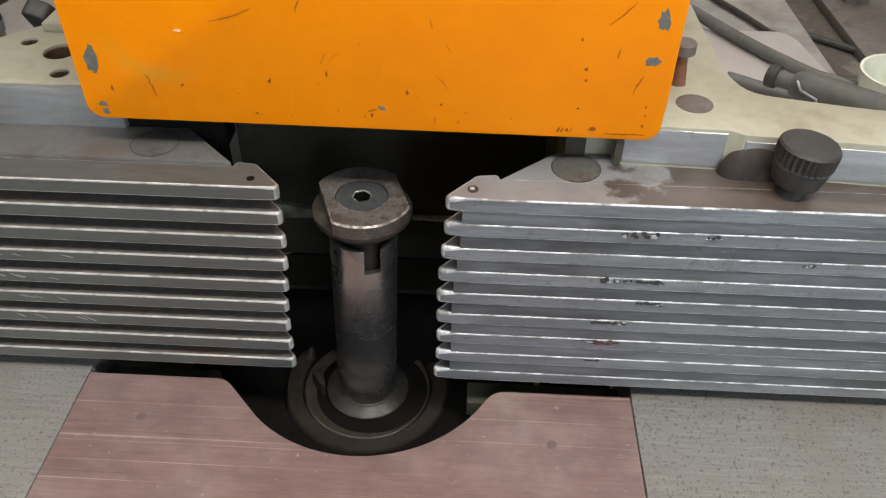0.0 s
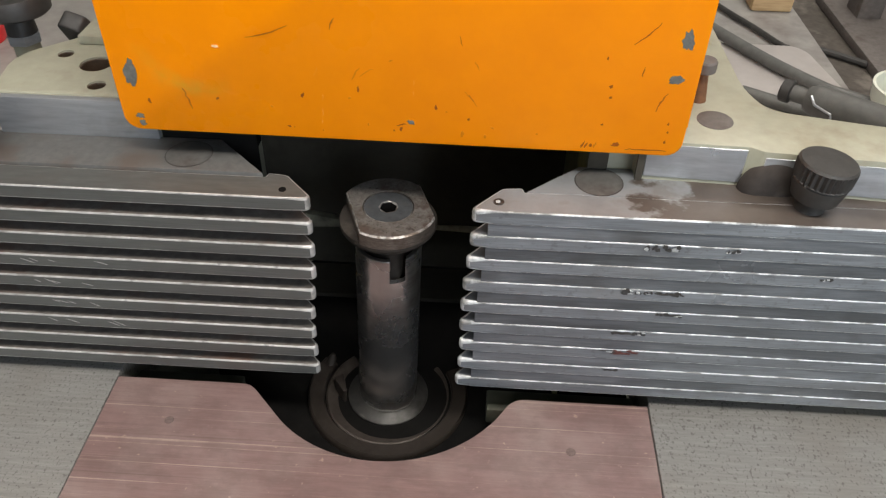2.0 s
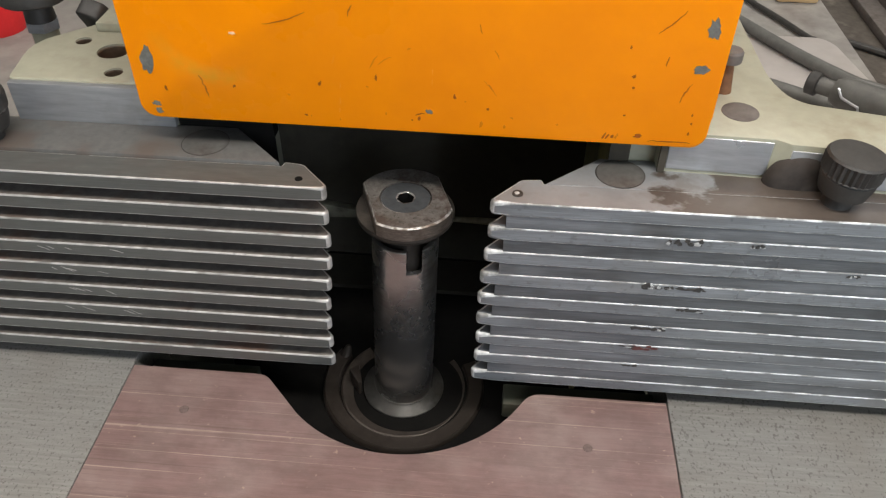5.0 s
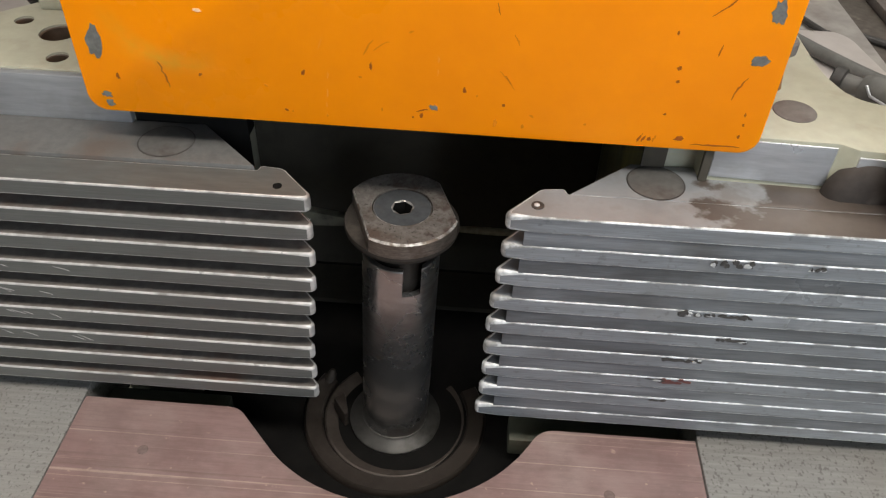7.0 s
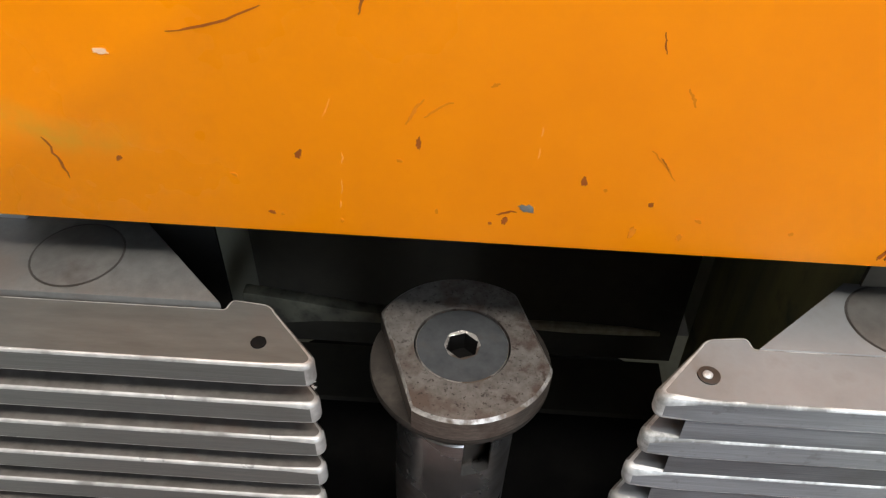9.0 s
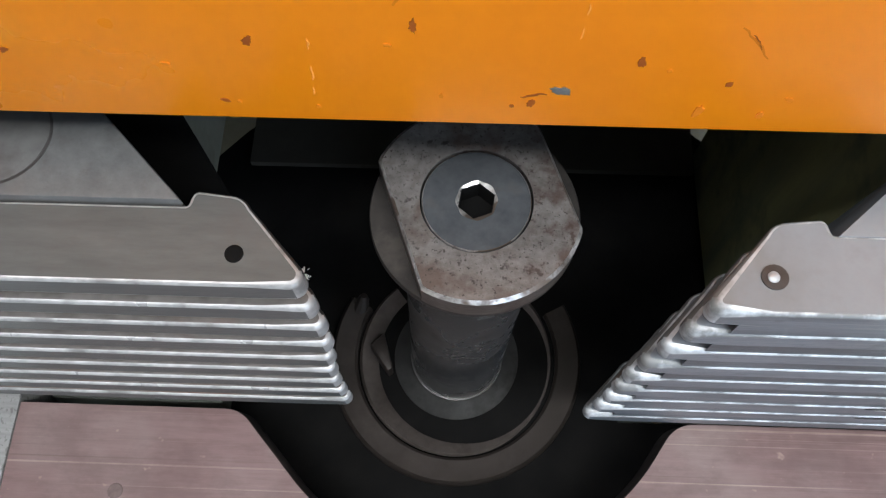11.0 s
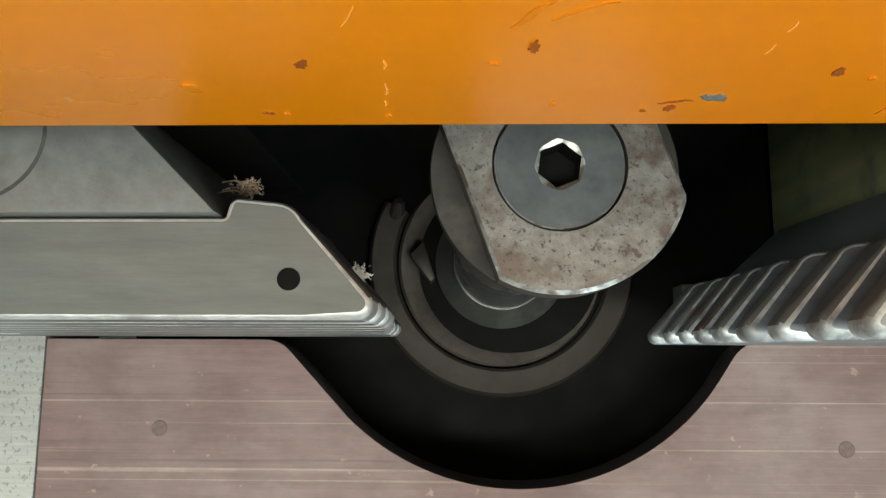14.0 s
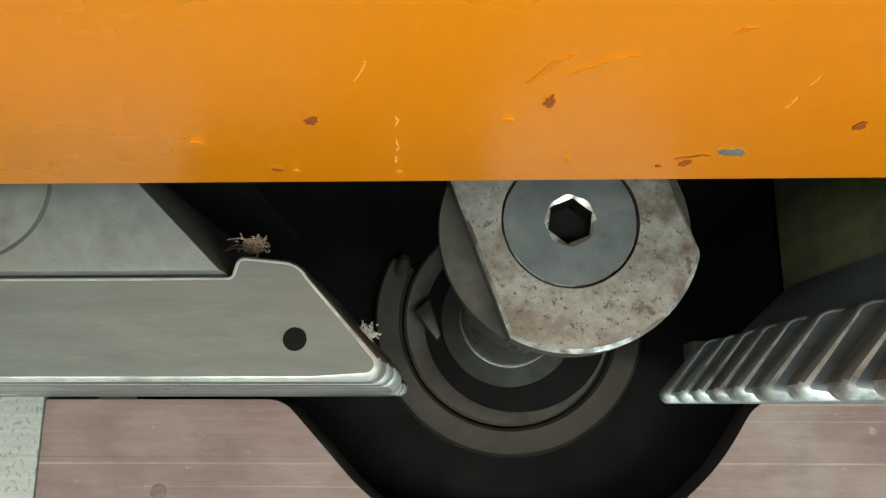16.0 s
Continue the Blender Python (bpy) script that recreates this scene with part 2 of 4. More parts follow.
# Near-black base: the deep shade of pit and holes is put into the colour.
PIT_SHADE = surface("pit_shade", (0.004, 0.004, 0.004), (0.009, 0.0085, 0.008), 60, 0.9)
PIT_SHADE.node_tree.nodes["Principled BSDF"].inputs["Specular IOR Level"].default_value = 0.08
# Dusty brown kept very dark, so the cavity's shade sits in the colour.
CAVITY_SHADE = surface("dusty_shaded_cavity", (0.036, 0.031, 0.023), (0.058, 0.050, 0.037), 30, 0.9, stain=(0.028, 0.025, 0.018), stain_scale=14)
BLACK = surface("black_plastic", (0.022, 0.021, 0.020), (0.040, 0.038, 0.036), 150, 0.55, stain=(0.075, 0.066, 0.058), stain_scale=35, stain_from=0.56, stain_to=0.8)
DUSTY = surface("dusty_grey_brown", (0.10, 0.088, 0.08), (0.145, 0.128, 0.12), 200, 0.7, stain=(0.09, 0.075, 0.065), stain_scale=40)
MAUVE = surface("dusty_table_grey", (0.26, 0.25, 0.235), (0.35, 0.335, 0.315), 40, 0.6, 0.2, stain=(0.19, 0.17, 0.16), stain_scale=8)
PLATE = surface("dusty_mauve_plate", (0.40, 0.37, 0.355), (0.47, 0.44, 0.425), 30, 0.55, 0.2, stain=(0.27, 0.245, 0.235), stain_scale=7)
WOOD = surface("offcut_wood", (0.34, 0.22, 0.11), (0.52, 0.37, 0.2), 30, 0.7, stretch=(1, 9, 9))
RUST = surface("rusty_bolt", (0.13, 0.06, 0.03), (0.24, 0.11, 0.05), 200, 0.7, 0.3)
BORE = surface("brown_oily_bore", (0.05, 0.033, 0.02), (0.10, 0.066, 0.042), 200, 0.6)
HOSE = surface("grey_rubber_hose", (0.075, 0.075, 0.071), (0.120, 0.119, 0.112), 90, 0.55)
OLIVE = surface("stained_olive_paint", (0.115, 0.13, 0.086), (0.30, 0.285, 0.12), 16, 0.6, stretch=(1, 3, 0.3), stain=(0.07, 0.08, 0.06), stain_scale=22)
BROWN = surface("brown_dust", (0.026, 0.021, 0.018), (0.048, 0.039, 0.034), 160, 0.85, stain=(0.075, 0.062, 0.055), stain_scale=60)
BAR_OLIVE = surface("dark_olive_paint", (0.045, 0.052, 0.040), (0.085, 0.092, 0.070), 60, 0.55, stain=(0.050, 0.036, 0.026), stain_scale=30)
DULL_BRASS = surface("dull_brass", (0.20, 0.15, 0.08), (0.32, 0.25, 0.15), 200, 0.45, 0.6)
RODDUST = surface("dust_on_rod", (0.22, 0.205, 0.15), (0.38, 0.355, 0.27), 260, 0.8, stain=(0.16, 0.15, 0.10), stain_scale=60)
BRACKETDUST = surface("dust_on_bracket", (0.12, 0.113, 0.083), (0.25, 0.235, 0.17), 200, 0.8, stain=(0.08, 0.074, 0.055), stain_scale=50, stain_from=0.48, stain_to=0.6)
# Brown dust darkened to hold the shadow over the low rear corner.
DUST_IN_SHADE = surface("dust_in_shade", (0.050, 0.042, 0.035), (0.095, 0.082, 0.070), 90, 0.75, stain=(0.15, 0.132, 0.115), stain_scale=14, stain_from=0.56, stain_to=0.64)
CUT_EDGE = surface("dark_brown_cut_edge", (0.012, 0.009, 0.008), (0.036, 0.026, 0.022), 110, 0.7, stain=(0.075, 0.052, 0.045), stain_scale=45, stain_from=0.60, stain_to=0.72)
RED = surface("red_plastic", (0.65, 0.015, 0.02), (0.75, 0.025, 0.03), 90, 0.4)
PLASTIC = surface("pale_plastic", (0.62, 0.64, 0.55), (0.7, 0.72, 0.62), 90, 0.5)
DUST = surface("wood_shavings", (0.46, 0.32, 0.24), (0.70, 0.54, 0.42), 300, 0.9)
FLUFF = surface("pale_fluff", (0.6, 0.57, 0.52), (0.78, 0.75, 0.7), 300, 0.9)
CONCRETE = surface("concrete_floor", (0.17, 0.16, 0.15), (0.25, 0.24, 0.225), 6, 0.8, stain=(0.12, 0.11, 0.1), stain_scale=1.2)
PLASTER = surface("workshop_plaster", (0.55, 0.54, 0.5), (0.64, 0.63, 0.59), 8, 0.8, stain=(0.47, 0.45, 0.41), stain_scale=0.8)


def insert_material():
    m, n, l, b = shader("reddish_phenolic_insert", 0.5)
    fibre = noise_node(m, 12, 9.0, (2.2, 26, 1), 0.78)
    base = ramp(m, fibre, [(0.3, (0.178, 0.114, 0.107)), (0.5, (0.222, 0.146, 0.138)), (0.75, (0.270, 0.186, 0.176))])
    cloud = noise_node(m, 14, 4.0)
    base = mixed(m, ramp(m, cloud, [(0.45, grey(0)), (0.75, grey(0.55))]), base, (0.38, 0.315, 0.29))
    line = noise_node(m, 7, 3.0, (0.22, 74, 1), 0.5)
    base = mixed(m, ramp(m, line, [(0.60, grey(0)), (0.68, grey(0.65))]), base, (0.50, 0.40, 0.33))
    groove = noise_node(m, 9, 3.0, (0.25, 60, 1), 0.5)
    base = mixed(m, ramp(m, groove, [(0.62, grey(0)), (0.70, grey(0.5))]), base, (0.11, 0.073, 0.068))
    smear = noise_node(m, 30, 6.0, (1, 1.8, 1), 0.7)
    base = mixed(m, ramp(m, smear, [(0.40, grey(0.4)), (0.56, grey(0))]), base, (0.135, 0.088, 0.082))
    spot = noise_node(m, 160, 2.0)
    base = mixed(m, ramp(m, spot, [(0.68, grey(0)), (0.75, grey(0.5))]), base, (0.5, 0.38, 0.3))
    l.new(base, b.inputs["Base Color"])
    l.new(ramp(m, cloud, [(0.3, grey(0.36)), (0.7, grey(0.58))]), b.inputs["Roughness"])
    bump(m, fibre, 0.25, 0.0005)
    return m


def iron_material():
    m, n, l, b = shader("pitted_cast_iron", 0.45, 0.45)
    sweep = noise_node(m, 26, 8.0, (1, 16, 1), 0.75)
    base = ramp(m, sweep, [(0.3, (0.255, 0.250, 0.238)), (0.7, (0.385, 0.380, 0.366))])
    cloud = noise_node(m, 10, 4.0)
    base = mixed(m, ramp(m, cloud, [(0.5, grey(0)), (0.7, grey(0.5))]), base, (0.27, 0.248, 0.222))
    pits = noise_node(m, 600, 2.0, (1, 0.7, 1))
    base = mixed(m, ramp(m, pits, [(0.57, grey(0)), (0.66, grey(0.6))]), base, (0.12, 0.112, 0.104))
    l.new(base, b.inputs["Base Color"])
    bump(m, pits, 0.3, -0.0004)
    return m


PLUG = surface("stained_plug", (0.120, 0.083, 0.076), (0.175, 0.126, 0.116), 400, 0.85)
INSERT, IRON = insert_material(), iron_material()


# ---- mesh helpers ----
def mesh_of(name, bm, material, smooth=35):
    bmesh.ops.recalc_face_normals(bm, faces=bm.faces)
    me = bpy.data.meshes.new(name)
    bm.to_mesh(me)
    bm.free()
    me.materials.append(material)
    if smooth:
        for p in me.polygons:
            p.use_smooth = True
        me.set_sharp_from_angle(angle=radians(smooth))
    return me


def rubbed(bm):
    """Slot 1 for the slanted faces of a bevel: worn, with a painted highlight."""
    for f in bm.faces:
        f.normal_update()
        if 0.25 < abs(f.normal.z) < 0.97 and f.normal.y < 0.3:
            f.material_index = 1
    return bm


def part(name, bm, material, parent, label="", smooth=35):
    ob = new(name, mesh_of(name, bm, material, smooth))
    ob.parent = parent
    return tagged(ob, label)


def thing(name, at, label, category, group="", kind=""):
    ob = new(name)
    ob.location = at
    ob.empty_display_size = 0.02
    return tagged(ob, label, category, group, kind)


def single(name, bm, material, at, label, category, group="", kind="", smooth=35):
    ob = new(name, mesh_of(name, bm, material, smooth))
    ob.location = at
    return tagged(ob, label, category, group, kind)


def bevelled(bm, width, segments=2, angle=30):
    if width:
        edges = [e for e in bm.edges if len(e.link_faces) == 2 and e.calc_face_angle(0) > radians(angle)]
        bmesh.ops.bevel(bm, geom=edges, offset=width, segments=segments, profile=0.5, affect="EDGES", clamp_overlap=True)
    return bm


def box(x0, x1, y0, y1, z0, z1, width=0.001, segments=2, bm=None):
    own = bm is None
    bm = bm or bmesh.new()
    bmesh.ops.create_cube(bm, size=1, matrix=Matrix.Translation(((x0 + x1) / 2, (y0 + y1) / 2, (z0 + z1) / 2)) @ Matrix.Diagonal((x1 - x0, y1 - y0, z1 - z0, 1)))
    return bevelled(bm, width, segments) if own else bm


def prism(outline, z0, z1, width=0.0, segments=2):
    """An upright block on a closed outline of (x, y)."""
    bm = bmesh.new()
    low = [bm.verts.new((x, y, z0)) for x, y in outline]
    high = [bm.verts.new((x, y, z1)) for x, y in outline]
    bm.faces.new(high)
    bm.faces.new(low[::-1])
    for i in range(len(outline)):
        j = (i + 1) % len(outline)
        bm.faces.new((low[i], low[j], high[j], high[i]))
    bmesh.ops.recalc_face_normals(bm, faces=bm.faces)
    return bevelled(bm, width, segments)


def rounded(points, radii, steps=5):
    """The outline with its corners rounded."""
    out = []
    for i, p in enumerate(points):
        r = radii[i] if isinstance(radii, (list, tuple)) else radii
        p, a, b = Vector(p), Vector(points[i - 1]), Vector(points[(i + 1) % len(points)])
        u, v = (a - p), (b - p)
        r = min(r, u.length * 0.45, v.length * 0.45)
        if r <= 0:
            out.append(tuple(p))
            continue
        u, v = p + u.normalized() * r, p + v.normalized() * r
        for k in range(steps + 1):
            s = k / steps
            out.append(tuple((1 - s) ** 2 * u + 2 * s * (1 - s) * p + s * s * v))
    return out


def lathe(profile, steps=48, start=0.0, turn=360.0):
    """A turned body on the profile of (radius, height); a part turn leaves it open and closed by end faces."""
    bm = bmesh.new()
    whole = turn >= 360
    count = steps if whole else steps + 1
    rings = []
    for i in range(count):
        a = radians(start + turn * i / steps)
        rings.append([bm.verts.new((r * math.cos(a), r * math.sin(a), z)) for r, z in profile])
    for i in range(steps):
        a, b = rings[i], rings[(i + 1) % count]
        for k in range(len(profile) - 1):
            bm.faces.new((a[k], b[k], b[k + 1], a[k + 1]))
        if not whole:
            bm.faces.new((a[-1], b[-1], b[0], a[0]))
    if whole:
        bm.faces.new([r[0] for r in rings][::-1])
        bm.faces.new([r[-1] for r in rings])
    else:
        bm.faces.new(rings[0][::-1])
        bm.faces.new(rings[-1])
    bmesh.ops.remove_doubles(bm, verts=bm.verts, dist=1e-6)
    return bm


def tube(points, radius, sides=12, bm=None):
    """A round rod along the points."""
    bm = bm or bmesh.new()
    pts = [Vector(p) for p in points]
    rings = []
    for i, p in enumerate(pts):
        d = (pts[min(i + 1, len(pts) - 1)] - pts[max(i - 1, 0)]).normalized()
        q = d.to_track_quat("Z", "Y")
        r = radius[i] if isinstance(radius, (list, tuple)) else radius
        rings.append([bm.verts.new(p + q @ Vector((r * math.cos(2 * math.pi * k / sides), r * math.sin(2 * math.pi * k / sides), 0))) for k in range(sides)])
    for a, b in zip(rings, rings[1:]):
        for k in range(sides):
            bm.faces.new((a[k], a[(k + 1) % sides], b[(k + 1) % sides], b[k]))
    bm.faces.new(rings[0][::-1])
    bm.faces.new(rings[-1])
    return bm


def curve_points(points, steps=8):
    """A smooth line through the points."""
    p = [Vector(q) for q in points]
    p = [p[0] * 2 - p[1], *p, p[-1] * 2 - p[-2]]
    out = []
    for i in range(1, len(p) - 2):
        for k in range(steps):
            s = k / steps
            a, b, c, d = p[i - 1:i + 3]
            out.append(0.5 * (2 * b + (c - a) * s + (2 * a - 5 * b + 4 * c - d) * s * s + (3 * b - a - 3 * c + d) * s ** 3))
    return out + [p[-2]]


# ---- the room around ----
def wall(name, x0, x1, y0, y1, z0, z1, material, category="wall"):
    return tagged(new(name, mesh_of(name, box(x0, x1, y0, y1, z0, z1, 0), material, 0)), "plain workshop " + category + " closing the room", category, "", "structure")


FLOOR_Z = -0.9
wall("floor", -3.2, 3.2, -3.2, 3.2, FLOOR_Z - 0.1, FLOOR_Z, CONCRETE, "floor")
wall("ceiling", -3.2, 3.2, -3.2, 3.2, 1.8, 1.9, PLASTER, "ceiling")
wall("wall_north", -3.2, 3.2, 3.1, 3.2, FLOOR_Z, 1.8, PLASTER)
wall("wall_west", -3.2, -3.1, -3.1, 3.1, FLOOR_Z, 1.8, PLASTER)
wall("wall_east", 3.1, 3.2, -3.1, 3.1, FLOOR_Z, 1.8, PLASTER)
south = tagged(new("wall_south"), "plain workshop wall with a window opening", "wall", "", "structure")
for x0, x1, z0, z1 in ((-3.1, 0.5, FLOOR_Z, 1.8), (2.7, 3.1, FLOOR_Z, 1.8), (0.5, 2.7, FLOOR_Z, 0.3), (0.5, 2.7, 1.7, 1.8)):
    part("wall_panel", box(x0, x1, -3.2, -3.1, z0, z1, 0), PLASTER, south, "", 0)
glow, gn, gl, gb = shader("tube_glow", 0.5)
gb.inputs["Base Color"].default_value = (0.9, 0.88, 0.84, 1)
gb.inputs["Emission Color"].default_value, gb.inputs["Emission Strength"].default_value = (1, 0.95, 0.86, 1), 4.0
for cx, cy in ((0.45, -0.60), (-0.95, -0.35), (0.8, 0.9)):
    lamp = thing("ceiling_light", (cx, cy, 1.8), "white ceiling tube light with a plain metal housing", "ceiling light", "ceiling tube lights")
    part("housing", box(-0.7, 0.7, -0.13, 0.13, -0.09, 0, 0.004), PLASTER, lamp)
    for s in (-0.06, 0.06):
        part("tube", tube([(-0.64, s, -0.105), (0.64, s, -0.105)], 0.013), glow, lamp, "glowing tube")

# ---- the machine table and its insert ----
HOLE_R, HOLE_X, BACK_Y = 0.0910, -0.0018, -0.0355


def arc(cx, cy, r, a0, a1, steps):
    return [(cx + r * math.cos(radians(a0 + (a1 - a0) * i / steps)), cy + r * math.sin(radians(a0 + (a1 - a0) * i / steps))) for i in range(steps + 1)]


table = thing("machine_table", (0, 0, 0), "pitted grey cast-iron table of a spindle moulder", "machine table")
part("table_wing", prism([(-0.62, -0.5), (-0.1821, -0.5), (-0.1821, 0.11), (-0.62, 0.11)], -0.045, 0, 0.0012), IRON, table)
part("table_wing", prism([(0.1707, -0.5), (0.62, -0.5), (0.62, 0.11), (0.1707, 0.11)], -0.045, 0.0012, 0.0012), IRON, table)
part("table_front", box(-0.1817, 0.1703, -0.5, -0.262, -0.045, 0, 0.0012), IRON, table)
part("table_back", box(-0.62, 0.4485, 0.162, 0.72, -0.045, 0, 0.0015), MAUVE, table, "dusty grey rear of the table")
part("side_bracket", box(0.4500, 0.62, 0.162, 0.72, -0.045, -0.012, 0.002), DUST_IN_SHADE, table, "dusty rear bracket with shade in its dark colour")
part("pit_wall", lathe([(0.165, -0.28), (0.17, -0.28), (0.17, -0.046), (0.165, -0.046)], 48), PIT_SHADE, table, "inside of the spindle opening, coloured as deep shade")
part("pit_floor", box(-0.2, 0.2, -0.2, 0.2, -0.29, -0.281, 0), PIT_SHADE, table)
for x0, x1 in ((-0.18, -0.105), (0.066, 0.168)):
    part("support_bar", box(x0, x1, -0.030, -0.012, -0.034, -0.020, 0.001), BAR_OLIVE, table, "dark olive support bar under the fences")
rivet = part("bar_screw", lathe([(0.0, 0.0), (0.0024, 0.0), (0.0022, 0.0008), (0.0, 0.0012)], 16), DULL_BRASS, table, "small dull brass screw")
rivet.matrix_world = pose(0.082, -0.0300, -0.0265, 90, 0, 0)
part("rear_strip", box(-0.1818, -0.1337, 0.0080, 0.0100, -0.120, 0.012, 0.0005), BAR_OLIVE, table, "dark olive strip under the fence")
stand = part("stand", box(-0.6, 0.6, -0.42, 0.6, FLOOR_Z, -0.3, 0.01), CREAM, table, "cream painted machine stand")

lean = math.degrees(math.asin((BACK_Y - 0.0012) / HOLE_R))
rim = arc(HOLE_X, 0.0012, HOLE_R, 180 - lean, 360 + lean, 48)
corner_l, corner_r = rim[0], rim[-1]
shoulder_l = rounded([(-0.1817, BACK_Y), (corner_l[0] - 0.0065, BACK_Y), rim[8]], [0, 0.0060, 0], 6)
shoulder_r = rounded([rim[-5], (corner_r[0] + 0.0015, BACK_Y), (0.1703, BACK_Y)], [0, 0.0110, 0], 6)
outline = shoulder_l + rim[9:-5] + shoulder_r + [(0.1703, -0.2605), (-0.1817, -0.2605)]
plate_mesh = prism(outline, -0.012, 0.0)
for v in plate_mesh.verts:
    off = v.co.xy - Vector((HOLE_X, 0.0))
    if v.co.z < -0.006 and off.length < 0.105:
        v.co.xy -= off.normalized() * 0.0015
bevelled(plate_mesh, 0.0007, 2)
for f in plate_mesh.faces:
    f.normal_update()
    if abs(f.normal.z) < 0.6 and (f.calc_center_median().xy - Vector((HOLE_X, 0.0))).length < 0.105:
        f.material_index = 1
insert = single("table_insert", plate_mesh, INSERT, (0, 0, 0), "worn reddish-brown table insert with a half-round cutout", "table insert")
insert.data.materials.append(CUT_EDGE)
for x, y in ((-0.136, -0.069), (0.118, -0.075)):
    ob = part("plug", lathe([(0.0030, 0.0001), (0.0028, 0.0003), (0.0, 0.0003)], 16), PLUG, insert, "dark filled screw hole")
    ob.location = (x, y, 0)

# ---- spindle: tapered upright with cap, key slot and cup ----
spindle = thing("spindle", (-0.0055, 0, -0.0500), "upright steel spindle with a round bolted cap", "spindle")
spindle.rotation_euler = (radians(0.5), radians(1.88), 0)
spindle.scale = (1, 1, 1.018)


def slotted_shaft():
    """A shaft whose upper end is bored out, leaving a thin wall round the neck."""
    return lathe([(0.0, -0.02), (0.0205, -0.02), (0.0205, 0.1480), (0.0200, 0.1486), (0.0176, 0.1486), (0.0171, 0.1480), (0.0171, 0.1280), (0.0, 0.1280)], 64)


shaft = part("shaft", slotted_shaft(), STEEL, spindle, "brown-stained polished steel shaft with a key slot")
cutter = new("slot_cutter", mesh_of("slot_cutter", box(0.0030, 0.0122, -0.03, -0.010, 0.1315, 0.16, 0), CUP, 0))
cutter.parent = spindle
cut = shaft.modifiers.new("slot", "BOOLEAN")
cut.operation, cut.object, cut.solver = "DIFFERENCE", cutter, "EXACT"
bpy.context.view_layer.update()
cut_mesh = bpy.data.meshes.new_from_object(shaft.evaluated_get(bpy.context.evaluated_depsgraph_get()))
shaft.modifiers.clear()
shaft.data = cut_mesh
bpy.data.objects.remove(cutter)
# The neck's near-black colour carries the shade inside the bored shaft.
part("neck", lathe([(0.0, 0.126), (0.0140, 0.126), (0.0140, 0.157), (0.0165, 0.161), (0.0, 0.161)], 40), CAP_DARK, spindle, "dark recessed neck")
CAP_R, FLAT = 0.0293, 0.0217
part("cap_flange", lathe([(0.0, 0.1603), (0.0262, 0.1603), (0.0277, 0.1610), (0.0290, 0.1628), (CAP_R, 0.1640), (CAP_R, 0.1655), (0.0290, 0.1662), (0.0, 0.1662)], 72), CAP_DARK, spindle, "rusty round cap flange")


def cap_top():
    pts = []
    for i in range(120):
        a = 2 * math.pi * i / 120
        x, y = CAP_R * math.cos(a), CAP_R * math.sin(a)
        pts.append((max(-FLAT, min(FLAT + 0.0025, x)), y))
    c, s = math.cos(radians(20)), math.sin(radians(20))
    pts = [(x * c - y * s, x * s + y * c) for x, y in pts]
    rim_hole = [(0.0153 * math.cos(2 * math.pi * i / 60), 0.0153 * math.sin(2 * math.pi * i / 60)) for i in range(60)]
    bm = bmesh.new()
    z0, z1, ch = 0.1655, 0.1745, 0.0010
    o0 = [bm.verts.new((x, y, z0)) for x, y in pts]
    o1 = [bm.verts.new((x, y, z1 - ch)) for x, y in pts]
    o2 = [bm.verts.new((x * (1 - ch / CAP_R), y * (1 - ch / CAP_R), z1)) for x, y in pts]
    i2 = [bm.verts.new((x, y, z1)) for x, y in rim_hole]
    i1 = [bm.verts.new((x, y, z1 - 0.006)) for x, y in rim_hole]
    for a, b in ((o0, o1), (o1, o2), (i2, i1)):
        for k in range(len(a)):
            j = (k + 1) % len(a)
            bm.faces.new((a[k], a[j], b[j], b[k]))
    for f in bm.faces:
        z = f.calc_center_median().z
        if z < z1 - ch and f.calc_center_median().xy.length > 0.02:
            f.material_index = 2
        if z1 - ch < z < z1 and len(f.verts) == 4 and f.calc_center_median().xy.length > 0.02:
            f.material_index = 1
    for k in range(60):
        j = (k + 1) % 60
        bm.faces.new((o2[2 * k], o2[2 * k + 1], i2[k]))
        bm.faces.new((o2[2 * k + 1], o2[(2 * k + 2) % 120], i2[j], i2[k]))
    bm.faces.new(o0[::-1])
    return bm


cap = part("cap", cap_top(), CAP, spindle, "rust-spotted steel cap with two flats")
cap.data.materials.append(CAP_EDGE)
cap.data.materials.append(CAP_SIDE)


